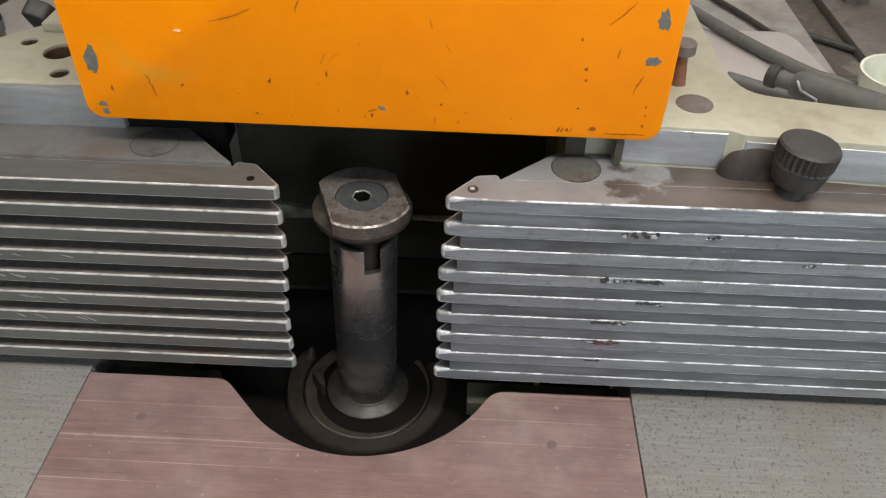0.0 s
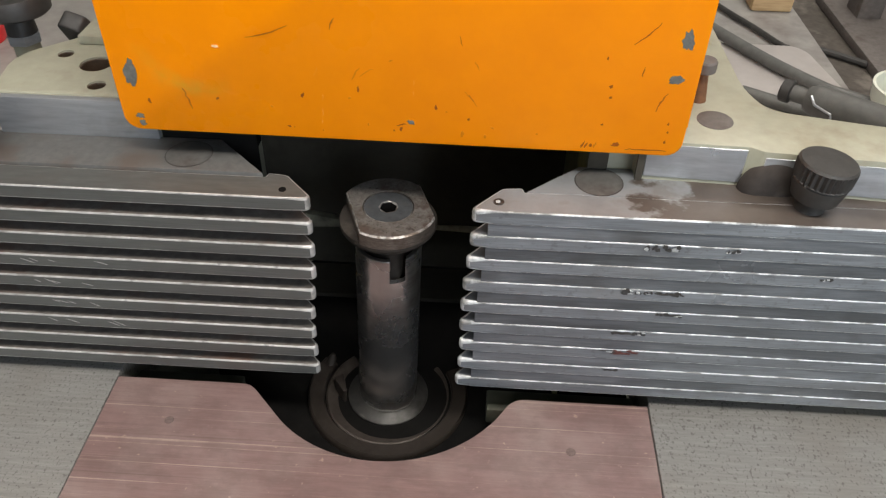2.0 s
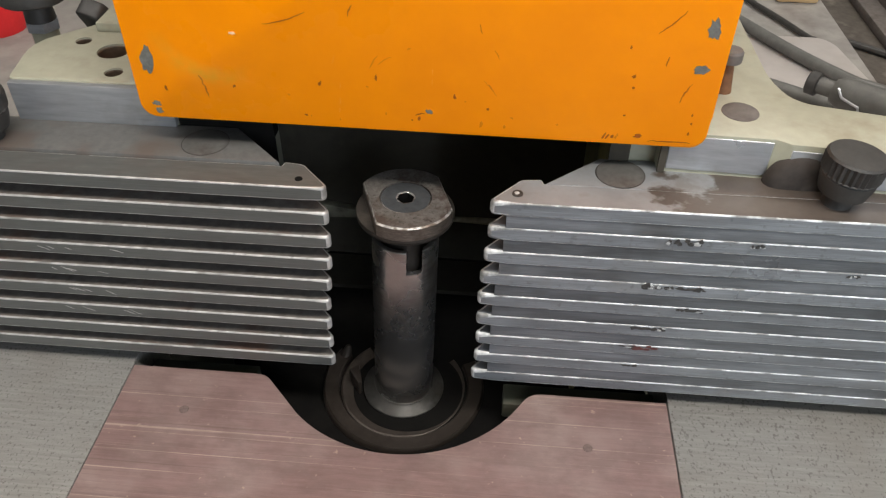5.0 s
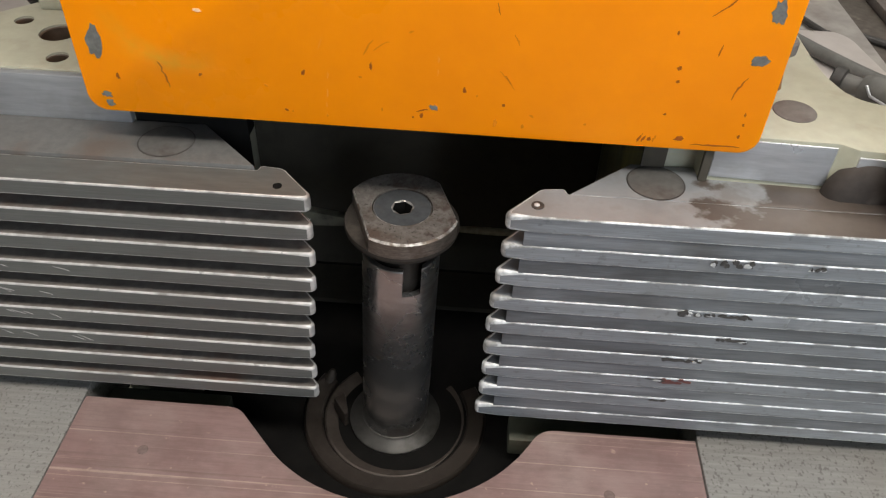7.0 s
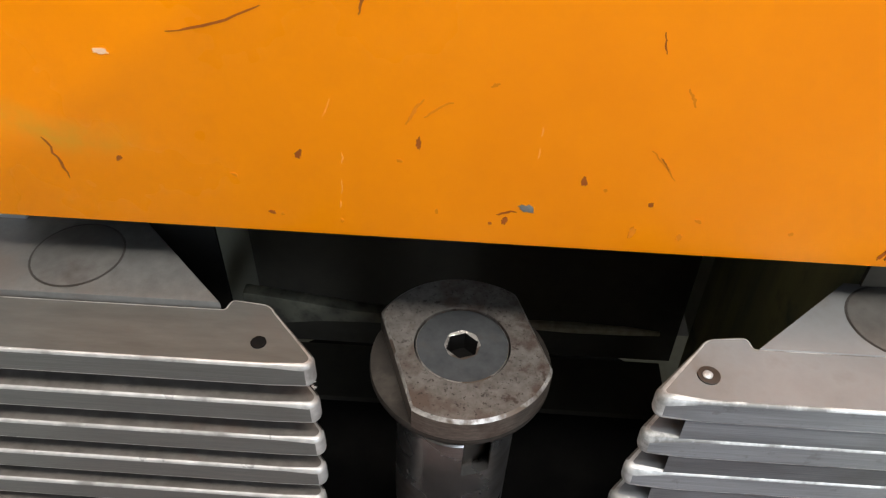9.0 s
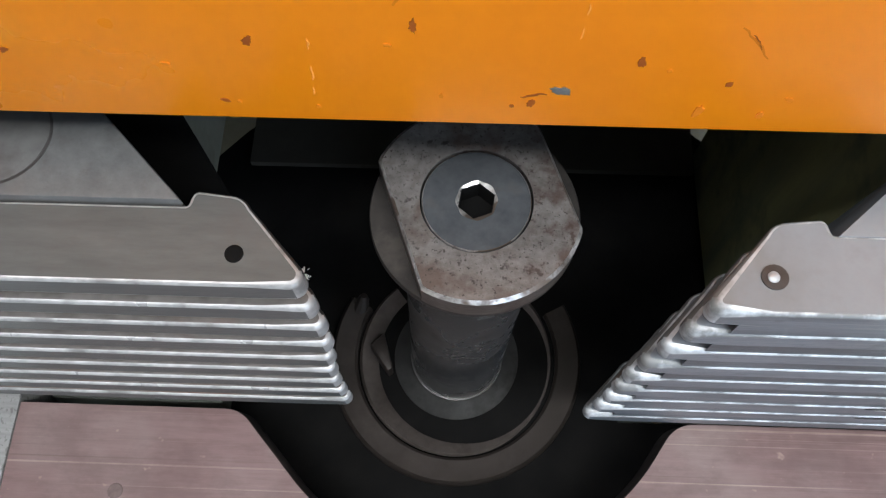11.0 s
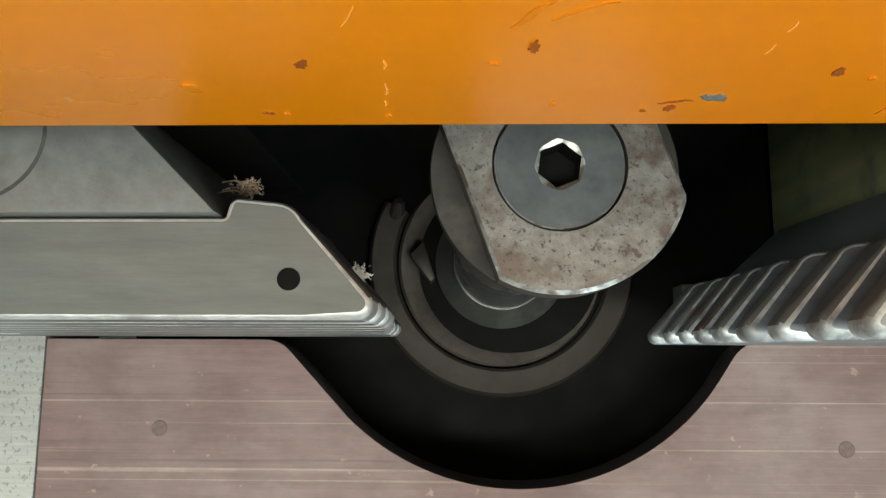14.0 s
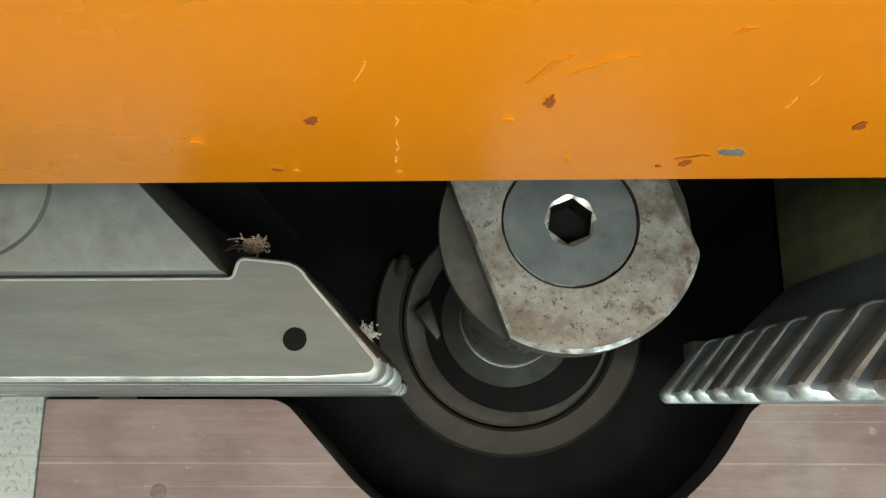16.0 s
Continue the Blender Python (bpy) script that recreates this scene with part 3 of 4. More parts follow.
def screw_head():
    n = 48
    bm = bmesh.new()
    def ring(r, z):
        return [bm.verts.new((r * math.cos(2 * math.pi * i / n), r * math.sin(2 * math.pi * i / n), z)) for i in range(n)]
    def hexagon(r, z):
        out = []
        for i in range(n):
            a = 2 * math.pi * i / n
            k = math.cos(math.pi / 6) / math.cos((a + radians(38)) % (math.pi / 3) - math.pi / 6)
            out.append(bm.verts.new((r * k * math.cos(a), r * k * math.sin(a), z)))
        return out
    def worn(r, z):
        return [bm.verts.new(((r + 0.0003 * math.sin(5 * a) * math.cos(3 * a + 1)) * math.cos(a), (r + 0.0003 * math.sin(5 * a) * math.cos(3 * a + 1)) * math.sin(a), z)) for a in (2 * math.pi * i / n for i in range(n))]
    loops = [ring(0.0148, 0.1690), ring(0.0148, 0.1737), ring(0.0145, 0.1741), worn(0.0057, 0.1741), hexagon(0.0053, 0.1737), hexagon(0.0050, 0.1640)]
    for a, b in zip(loops, loops[1:]):
        for k in range(n):
            j = (k + 1) % n
            # Socket walls and floor use slot 2, near-black: painted shade of the recess.
            bm.faces.new((a[k], a[j], b[j], b[k])).material_index = 1 if a in (loops[1], loops[3]) else 2 if a is loops[4] else 0
    bm.faces.new(loops[-1]).material_index = 2
    return bm


cap_screw = part("cap_screw", screw_head(), SCREW, spindle, "dark countersunk hexagon socket screw", 0)
cap_screw.data.materials.append(CAP_EDGE)
cap_screw.data.materials.append(PIT_SHADE)
part("screw_socket", lathe([(0.0, 0.1660), (0.0075, 0.1660), (0.0075, 0.1668), (0.0, 0.1668)], 16), PIT_SHADE, spindle)
part("collar", lathe([(0.0, 0.0030), (0.0270, 0.0030), (0.0286, 0.0040), (0.0290, 0.0056), (0.0282, 0.0066), (0.0222, 0.0092), (0.0212, 0.0106), (0.0, 0.0106)], 64), COLLAR, spindle, "grey steel collar at the foot")
part("cup_hub", lathe([(0.0, -0.02), (0.0262, -0.02), (0.0262, 0.0045), (0.0, 0.0045)], 40), CUP, spindle)
part("cup_floor", lathe([(0.0, -0.022), (0.050, -0.022), (0.050, -0.0012), (0.0, -0.0012)], 48), CUP, spindle)
part("cup_ring", lathe([(0.0330, -0.010), (0.0452, -0.010), (0.0452, 0.0048), (0.0440, 0.0056), (0.0395, 0.0044), (0.0345, 0.0018), (0.0330, 0.0002)], 64, 132, 268), CUP_RING, spindle, "brown-grey inner ring of the cup")
part("cup_lip", lathe([(0.0462, -0.018), (0.0576, -0.018), (0.0582, 0.0060), (0.0576, 0.0080), (0.0564, 0.0092), (0.0552, 0.0090), (0.0474, 0.0084), (0.0462, 0.0070)], 72, 152, 236), LIP, spindle, "broken dark lip of the cup")
part("lip_tip", tube([(-0.0470, 0.0200, 0.005), (-0.0458, 0.0232, 0.0085), (-0.0450, 0.0250, 0.0120), (-0.0446, 0.0258, 0.0142)], [0.0042, 0.0034, 0.0028, 0.0016], 10), LIP, spindle, "bent tip at the lip's broken end")
part("cup_wedge", prism([(-0.040, 0.002), (-0.031, -0.010), (-0.029, -0.008), (-0.034, 0.008)], -0.01, 0.0150, 0.0008), LIP, spindle, "pointed dark steel wedge")
part("lower_shaft", lathe([(0.0, -0.23), (0.03, -0.23), (0.03, -0.022), (0.0, -0.022)], 32), PIT_SHADE, spindle)

# ---- the two comb fences ----
TOP, LOW, THICK = 0.1575, 0.0125, 0.0088
PITCH = (TOP - LOW - THICK) / 8


def fence_outline(tip, front, sign, far):
    """The strip of a comb plate: round nose, slanted end, tab and notch. sign is the side on which its length lies."""
    slope, r = math.atan2(0.0215, 0.0185), 0.0030
    cx, cy = tip - sign * 0.0014 + sign * r / math.tan(slope / 2), front + r
    nose = [(cx - sign * r * math.sin(c), cy - r * math.cos(c)) for c in ((math.pi - slope) * k / 9 for k in range(10))]
    pts = [(tip + sign * 0.0171, front + 0.0215), (tip + sign * 0.0290, front + 0.0228), (tip + sign * 0.0300, front + 0.0190), (far, front + 0.0190), (far, front), (tip + sign * 0.0150, front), nose[0]]
    return rounded(pts, [0.0032, 0.0022, 0.0006, 0, 0, 0, 0], 5) + nose[1:]


def toothed(outline, z0, z1, tip, sign, nose):
    """A comb plate whose tip and slanted end are well rounded and whose long edges are only broken."""
    n = len(outline)
    pts = [Vector(p) for p in outline]
    area = sum(pts[k].x * pts[(k + 1) % n].y - pts[(k + 1) % n].x * pts[k].y for k in range(n))
    turn = 1 if area > 0 else -1
    inward, radius = [], []
    for k in range(n):
        a, b = (pts[k] - pts[k - 1]).normalized(), (pts[(k + 1) % n] - pts[k]).normalized()
        na, nb = Vector((-a.y, a.x)) * turn, Vector((-b.y, b.x)) * turn
        inward.append((na + nb) / max(0.5, 1 + na.dot(nb)))
        radius.append(nose if (pts[k].x - tip) * sign < 0.0060 else 0.0009)
    bm = bmesh.new()
    rings = []
    hold = 0.0002
    curve = [(0.0, 1.0, 0.0, hold)] + [(1 - math.cos(c), 1 - math.sin(c), 0.0, 0.0) for c in (0.0, math.pi / 6, math.pi / 3, math.pi / 2)] + [(1.0, 0.0, hold, 0.0)]
    for up, z in ((-1, z0), (1, z1)):
        for side, down, more, below in (curve if up > 0 else curve[::-1]):
            ring = []
            for p, d, r in zip(pts, inward, radius):
                q = p + d * (r * side + more)
                ring.append(bm.verts.new((q.x, q.y, z - up * (r * down + below))))
            rings.append(ring)
    for a, b in zip(rings, rings[1:]):
        for k in range(n):
            bm.faces.new((a[k], a[(k + 1) % n], b[(k + 1) % n], b[k]))
    bm.faces.new(rings[-1])
    bm.faces.new(rings[0][::-1])
    bmesh.ops.recalc_face_normals(bm, faces=bm.faces)
    return bm


def comb_fence(tip_top, tip_low, front_top, front_low, sign, far, plate_mat, edge_mat, web_mat, web_back, web_short, label):
    fence = thing("comb_fence", (tip_top + sign * 0.15, front_top + 0.02, LOW), label, "fence", "fences of the spindle moulder")
    base = Matrix.Translation(fence.location).inverted()
    for i in range(9):
        s = i / 8
        z1 = TOP - i * PITCH
        tip, front = tip_top + (tip_low - tip_top) * s, front_top + (front_low - front_top) * s
        tip += 0.0009 * math.sin(7.3 * i + sign)
        bm = rubbed(toothed(fence_outline(tip, front, sign, far), z1 - THICK, z1, tip, sign, 0.0023 if sign > 0 else 0.0015))
        bm.transform(base)
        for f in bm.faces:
            # The nose takes slot 1 too, so its highlight is in the colour.
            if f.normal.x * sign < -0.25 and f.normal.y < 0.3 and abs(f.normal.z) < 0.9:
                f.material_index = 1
            # Slanted ends facing the spindle: darker slot with shade in its colour.
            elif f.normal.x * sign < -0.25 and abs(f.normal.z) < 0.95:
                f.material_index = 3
            # Plate tops inside the slots get a darker slot: dirt plus painted shade.
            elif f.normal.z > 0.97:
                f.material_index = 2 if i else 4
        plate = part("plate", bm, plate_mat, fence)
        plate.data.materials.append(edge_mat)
        plate.data.materials.append(SLOT_GRIME_SHADE if sign < 0 else web_mat)
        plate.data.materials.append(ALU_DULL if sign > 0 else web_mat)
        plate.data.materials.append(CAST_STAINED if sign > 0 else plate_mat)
        if i < 8:
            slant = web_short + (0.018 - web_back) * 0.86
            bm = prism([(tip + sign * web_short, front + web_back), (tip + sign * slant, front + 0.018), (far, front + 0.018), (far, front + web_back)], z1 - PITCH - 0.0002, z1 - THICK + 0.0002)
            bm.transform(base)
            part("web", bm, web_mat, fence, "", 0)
    return fence


# The dark CUP colour on the webs paints the shade deep in the slots.
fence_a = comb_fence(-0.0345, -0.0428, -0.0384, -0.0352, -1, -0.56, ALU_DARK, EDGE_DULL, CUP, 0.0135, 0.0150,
                     "dull grey aluminium comb fence with deep open slots")
fence_b = comb_fence(0.0472, 0.0415, -0.0415, -0.0378, 1, 0.56, ALU_BRIGHT, EDGE_WEAR_GLINT, ALU_WEB, 0.0009, 0.0110,
                     "bright worn aluminium comb fence with shallow grooves")


def back_body(fence, outline, material, label, draft=0.0, proud=0.0018):
    """The cast block behind the plates; draft widens its slanted end towards the table."""
    base = Matrix.Translation(fence.location).inverted()
    bm = prism(outline, LOW + 0.001, TOP + proud)
    for v in bm.verts:
        if v.co.z < LOW + 0.01 and abs(v.co.x) < 0.14:
            v.co.x -= draft
    bevelled(bm, 0.0007 if proud > 0.001 else 0.0002, 2)
    bm.transform(base)
    return part("back_body", bm, material, fence, label)


back_body(fence_a, [(-0.0662, -0.0190), (-0.0985, 0.0135), (-0.56, 0.0135), (-0.56, -0.0190)], CAST_GREY, "rough cast back of the fence")
back_body(fence_b, [(0.0790, -0.0230), (0.1090, 0.0040), (0.1500, 0.0040), (0.56, -0.0060), (0.56, -0.0230)], CAST_STAINED, "rough stained cast back of the fence", 0.016, 0.0003)
for fence, x, y, lift in ((fence_a, -0.1125, -0.0035, 0.0016), (fence_b, 0.1190, -0.0100, 0.0001)):
    ob = part("plug", lathe([(0.0128, 0.0), (0.0128, 0.0004), (0.0122, 0.0006), (0.0, 0.0007)], 40), PLUG_GREY, fence, "dark flush plug")
    ob.location = Vector((x, y, TOP + lift)) - fence.location
    ob = part("plug_groove", lathe([(0.0129, 0.0), (0.0135, 0.0), (0.0135, 0.0002), (0.0129, 0.0002)], 40), CUP, fence)
    ob.location = Vector((x, y, TOP + lift + 0.0001)) - fence.location
# Flat near-black discs paint the shade inside the drilled holes.
for fence, x, y, inner in ((fence_a, -0.0530, -0.0310, PIT_SHADE), (fence_b, 0.0640, -0.0330, PIT_SHADE)):
    ob = part("pin_hole", lathe([(0.0021, 0.0), (0.0021, 0.0003), (0.0, 0.0003)], 20), inner, fence, "small drilled hole")
    ob.location = Vector((x, y, TOP)) - fence.location
pin = part("pin", lathe([(0.0013, 0.0), (0.0013, 0.0008), (0.0008, 0.0012), (0.0, 0.0013)], 20), EDGE_WEAR_GLINT, fence_b, "worn bright pin")
pin.location = Vector((0.0636, -0.0331, TOP)) - fence_b.location
ring = part("pin_ring", lathe([(0.0021, 0.0), (0.0029, 0.0), (0.0029, 0.0005), (0.0021, 0.0005)], 20), CUP, fence_b)
ring.location = Vector((0.0640, -0.0330, TOP)) - fence_b.location


# scars on the bright fence's face
def blotch(rng, w, h, n=20):
    """A ragged flat patch in the x, z plane."""
    pts = []
    for i in range(n):
        a = 2 * math.pi * i / n
        k = 0.55 + 0.6 * rng.random() * (1 - 0.4 * abs(math.sin(1.5 * a + 1)))
        pts.append((0.5 * w * k * math.cos(a), 0.5 * h * k * math.sin(a)))
    bm = bmesh.new()
    bm.faces.new([bm.verts.new((x, 0, z)) for x, z in pts])
    g = bmesh.ops.extrude_face_region(bm, geom=bm.faces[:])
    bmesh.ops.translate(bm, verts=[v for v in g["geom"] if isinstance(v, bmesh.types.BMVert)], vec=(0, 0.0006, 0))
    return bm


SCAR_RED = surface("red_brown_scar", (0.07, 0.022, 0.020), (0.13, 0.045, 0.040), 400, 0.6)
SCAR = surface("black_scar", (0.018, 0.017, 0.017), (0.06, 0.058, 0.056), 400, 0.6)
rng = random.Random(4)
SCARS = ((0.148, 1, 0.006, 0.0045), (0.158, 1, 0.007, 0.004), (0.190, 1, 0.006, 0.003), (0.143, 3, 0.009, 0.0045), (0.156, 3, 0.010, 0.003), (0.168, 3, 0.008, 0.003),
         (0.166, 4, 0.012, 0.003), (0.142, 5, 0.010, 0.003), (0.152, 5, 0.006, 0.003), (0.138, 6, 0.012, 0.0035), (0.146, 6, 0.011, 0.004), (0.140, 7, 0.007, 0.0025), (0.245, 2, 0.005, 0.002))
for x, i, w, h in SCARS:
    s = i / 8
    for _ in range(9):
        bm = blotch(rng, w * rng.uniform(0.15, 0.60), h * rng.uniform(0.20, 0.85))
        ob = part("scar", bm, SCAR_RED if (x, i) == (0.146, 6) else SCAR if rng.random() < 0.85 else EDGE_WEAR_GLINT, fence_b, "dark gouged scar", 0)
        ob.location = Vector((x + rng.uniform(-0.6, 0.6) * w, -0.0425 + 0.005 * s - 0.0004 + rng.uniform(0, 0.0001), TOP - i * PITCH - 0.002 + rng.uniform(-0.3, 0.3) * h)) - fence_b.location

# pale scuffs across the dull fence's plates, far from its tips
for k in range(16):
    i = (3, 4, 5, 6)[k % 4]
    bm = blotch(rng, rng.uniform(0.005, 0.012), rng.uniform(0.0003, 0.0006))
    bm.transform(pose(0, 0, 0, 0, rng.uniform(15, 32), 0))
    ob = part("scuff", bm, EDGE_DULL, fence_a, "pale scuff", 0)
    ob.location = Vector((rng.uniform(-0.215, -0.162), -0.0384 + 0.0004 * i - 0.0002, TOP - i * PITCH - 0.0044 + rng.uniform(-0.001, 0.001))) - fence_a.location

# ---- castings that carry the fences ----
def casting(name, outline, z1, holes, label):
    ob = thing(name, (sum(x for x, y in outline) / len(outline), 0.06, 0), label, "casting", "fence castings")
    bm = prism(outline, 0.0, z1, 0.002, 2)
    bm.transform(Matrix.Translation(ob.location).inverted())
    body = part("body", bm, CREAM, ob)
    if holes:
        joined = bmesh.new()
        for x, y, r, depth in holes:
            bmesh.ops.create_cone(joined, cap_ends=True, segments=32, radius1=r, radius2=r, depth=depth * 2, matrix=Matrix.Translation(Vector((x, y, z1)) - ob.location))
        knife = new("hole_cutter", mesh_of("hole_cutter", joined, CAVITY_SHADE, 0))
        knife.parent = ob
        mod = body.modifiers.new("holes", "BOOLEAN")
        mod.operation, mod.object, mod.solver = "DIFFERENCE", knife, "EXACT"
        bpy.context.view_layer.update()
        body_mesh = bpy.data.meshes.new_from_object(body.evaluated_get(bpy.context.evaluated_depsgraph_get()))
        body.modifiers.clear()
        body.data = body_mesh
        bpy.data.objects.remove(knife)
        for x, y, r, depth in holes:
            k = part("hole_sleeve", lathe([(r * 1.001, -depth), (r * 1.001, -0.0012), (r * 0.93, -0.0016), (r * 0.93, -depth)], 32), BORE, ob, "dark oily bore")
            k.location = Vector((x, y, z1)) - ob.location
            k = part("hole_floor", lathe([(r * 0.98, 0), (r * 0.98, 0.0005), (0, 0.0005)], 24), BORE, ob)
            k.location = Vector((x, y, z1 - depth + 0.0006)) - ob.location
    return ob


BLOCK = 0.184
cast_a = casting("fence_casting", rounded([(-0.116, 0.0150), (-0.230, 0.0150), (-0.238, 0.060), (-0.213, 0.085), (-0.208, 0.090), (-0.212, 0.158), (-0.116, 0.158)], [0, 0.004, 0.02, 0.01, 0.006, 0.004, 0.004]),
                 BLOCK, ((-0.2063, 0.0640, 0.0050, 0.03), (-0.1825, 0.0525, 0.0098, 0.03), (-0.1717, 0.0265, 0.0054, 0.03)), "cream-green painted casting with three drilled holes")
loc = cast_a.location
part("machined_edge", (lambda b: (b.transform(Matrix.Translation(loc).inverted()), b)[1])(box(-0.2285, -0.134, 0.0105, 0.0152, 0.1590, BLOCK - 0.001, 0.0008)), BARE, cast_a, "bare machined steel front edge")
part("clamp_plate", (lambda b: (b.transform(Matrix.Translation(loc).inverted()), b)[1])(box(-0.2035, -0.150, 0.0770, 0.150, BLOCK, BLOCK + 0.006, 0.001)), CREAM, cast_a, "raised tan clamp plate")
cast_b = casting("fence_casting", rounded([(0.119, 0.0055), (0.1390, 0.0055), (0.1392, -0.0045), (0.1960, -0.0068), (0.2030, -0.0110), (0.300, -0.0185), (0.560, -0.0185), (0.560, 0.004), (0.285, 0.0185), (0.215, 0.034), (0.207, 0.060), (0.206, 0.158), (0.119, 0.158)],
                                          [0, 0, 0.001, 0.001, 0.001, 0, 0, 0, 0.05, 0.014, 0.03, 0.004, 0.004]), 0.1825, (),
                 "cream-green painted casting with a long arm")
loc = cast_b.location


def strip(name, a, b, z0, z1, parent, label):
    """A bare strip 0.6 mm proud of a front face from a to b."""
    bm = prism([(a[0], a[1] - 0.0006), (b[0], b[1] - 0.0006), (b[0], b[1] + 0.002), (a[0], a[1] + 0.002)], z0, z1, 0.0003, 1)
    bm.transform(Matrix.Translation(parent.location).inverted())
    return part(name, bm, BARE, parent, label)


strip("machined_edge", (0.1430, -0.0046), (0.1955, -0.0068), 0.1600, 0.1806, cast_b, "bare machined steel front edge")
strip("machined_edge", (0.2040, -0.0111), (0.3000, -0.0185), 0.1600, 0.1790, cast_b, "bare machined steel arm edge")
k = part("plug", lathe([(0.0100, 0.0), (0.0100, 0.0006), (0.0094, 0.0010), (0.0, 0.0011)], 36), DUSTY, cast_b, "brown round plug")
k.location = Vector((0.1825, 0.0195, 0.1822)) - loc
bolt = thing("hex_bolt", (0.1770, 0.0430, 0.1825), "grey bolt with a rusty tapered shank standing on the casting", "bolt")
part("shank", lathe([(0.0, 0.0), (0.0050, 0.0), (0.0046, 0.002), (0.0026, 0.0185), (0.0, 0.0185)], 24), RUST, bolt, "rusty brown tapered shank")
part("head", lathe([(0.0, 0.0180), (0.0056, 0.0180), (0.0064, 0.0188), (0.0064, 0.0240), (0.0055, 0.0252), (0.0, 0.0252)], 28), DUSTY, bolt, "grey round head")
# a half-round boss on the fence's back and a back wall that closes the cavity
boss = single("cast_lug", (lambda b: (b.transform(pose(0, 0, 0, 90, 0, 0) @ Matrix.Diagonal((1, 1, 1, 1))), b)[1])(lathe([(0.0, 0.0), (0.0190, 0.0), (0.0186, 0.0030), (0.0165, 0.0058), (0.0120, 0.0075), (0.0, 0.0080)], 48)), BROWN,
              (0.2130, -0.0085, TOP + 0.0003), "dark brown stained half-round lug against the casting", "lug")
cavity = thing("dust_chute", (0, 0.15, 0), "dark sheet-metal dust chute behind the spindle", "dust chute")
part("back_sheet", box(-0.116, 0.119, -0.012, -0.008, -0.04, 0.20, 0), CAVITY_SHADE, cavity)
# Added dark sheets hide the cream walls and stand for shade under the hood.
part("shade_cheek", box(-0.1335, -0.0780, -0.1360, -0.1345, 0.03, 0.1775, 0), PIT_SHADE, cavity)
part("shade_cheek", box(-0.1155, -0.1135, -0.134, -0.02, 0.085, 0.1775, 0), PIT_SHADE, cavity)
part("shade_cheek", box(0.1135, 0.1245, -0.1470, -0.1455, 0.09, 0.1760, 0), CAVITY_SHADE, cavity)
part("bottom_sheet", box(-0.1155, 0.1135, -0.0500, -0.0125, -0.046, -0.042, 0), CAVITY_SHADE, cavity)
part("side_sheet", box(0.1145, 0.1180, -0.1440, -0.0380, -0.190, 0.1760, 0.0008), OLIVE, cavity, "olive painted side sheet with stains")
part("sheet_rib", box(0.1105, 0.1145, -0.1430, -0.0390, -0.126, -0.118, 0.0008), OLIVE, cavity, "pale olive rib of the side sheet")
part("sheet_slot", box(0.1130, 0.1145, -0.1430, -0.0390, -0.062, -0.046, 0), PIT_SHADE, cavity, "black slot in the side sheet")
# Added dark filler for the shade in the gap beside the casting.
part("gap_shade", box(0.1388, 0.1425, -0.1565, -0.1540, 0.158, 0.1772, 0), CAVITY_SHADE, cavity)
part("cross_rod", tube([(0.022, -0.0715, 0.0500), (0.048, -0.0715, 0.0498), (0.074, -0.0715, 0.0494), (0.088, -0.0715, 0.0488)], [0.0020, 0.0026, 0.0020, 0.0010], 10), RODDUST, cavity, "dusty pale cross rod")
arch = [(-0.100, 0.0400), (-0.086, 0.0448), (-0.066, 0.0478), (-0.046, 0.0488), (-0.028, 0.0488), (-0.028, 0.0545), (-0.050, 0.0560), (-0.074, 0.0600), (-0.100, 0.0640)]
bm = prism(rounded(arch, 0.002, 3), -0.0030, 0.0030, 0.0006, 2)
bm.transform(pose(0, -0.0720, 0, 90, 0, 0))
part("arched_bracket", bm, BRACKETDUST, cavity, "dusty olive-grey bracket with an arched lower edge")


# ---- knurled clamping knobs ----
def knob(at, label, tilt=0.0):
    ob = thing("knurled_knob", at, label, "knob", "clamping knobs")
    ob.rotation_euler = (0, radians(tilt), 0)
    part("stud", lathe([(0.0, -0.001), (0.0080, -0.001), (0.0072, 0.0015), (0.0080, 0.0075), (0.0, 0.0075)], 28), BLACK, ob)
    part("collar", lathe([(0.0, 0.0050), (0.0085, 0.0050), (0.0122, 0.0068), (0.0140, 0.0140), (0.0142, 0.0166), (0.0134, 0.0174), (0.0, 0.0174)], 36), BLACK, ob)
    bm = bmesh.new()
    n = 30
    loops = []
    for r, z, deep in ((0.0130, 0.0170, 0), (0.0148, 0.0180, 0), (0.0151, 0.0184, 1), (0.0155, 0.0262, 1), (0.0152, 0.0276, 0), (0.0142, 0.0288, 0), (0.0, 0.0298, 0)):
        ring = []
        for i in range(n * 2):
            a = math.pi * i / n
            q = r - deep * 0.0013 * (i % 2)
            ring.append(bm.verts.new((q * math.cos(a), q * math.sin(a), z)))
        loops.append(ring)
    for a, b in zip(loops, loops[1:]):
        for i in range(2 * n):
            j = (i + 1) % (2 * n)
            bm.faces.new((a[i], a[j], b[j], b[i]))
    bm.faces.new(loops[0][::-1])
    bmesh.ops.remove_doubles(bm, verts=bm.verts, dist=1e-6)
    part("grip", bm, BLACK, ob, "worn black grip with a ribbed rim", 25)
    return ob


knob((0.2290, -0.0240, TOP + 0.0006), "worn black knurled knob on the bright fence", 4.0)
knob((-0.2350, -0.0100, TOP + 0.0018), "worn black knurled knob on the dull fence")

# ---- the orange hood ----
HX0, HX1, HZ, HY = -0.1420, 0.1600, 0.1774, -0.0083
hood = thing("spindle_hood", (0, 0.06, HZ), "glossy orange painted sheet-metal hood with chips and scratches", "hood")


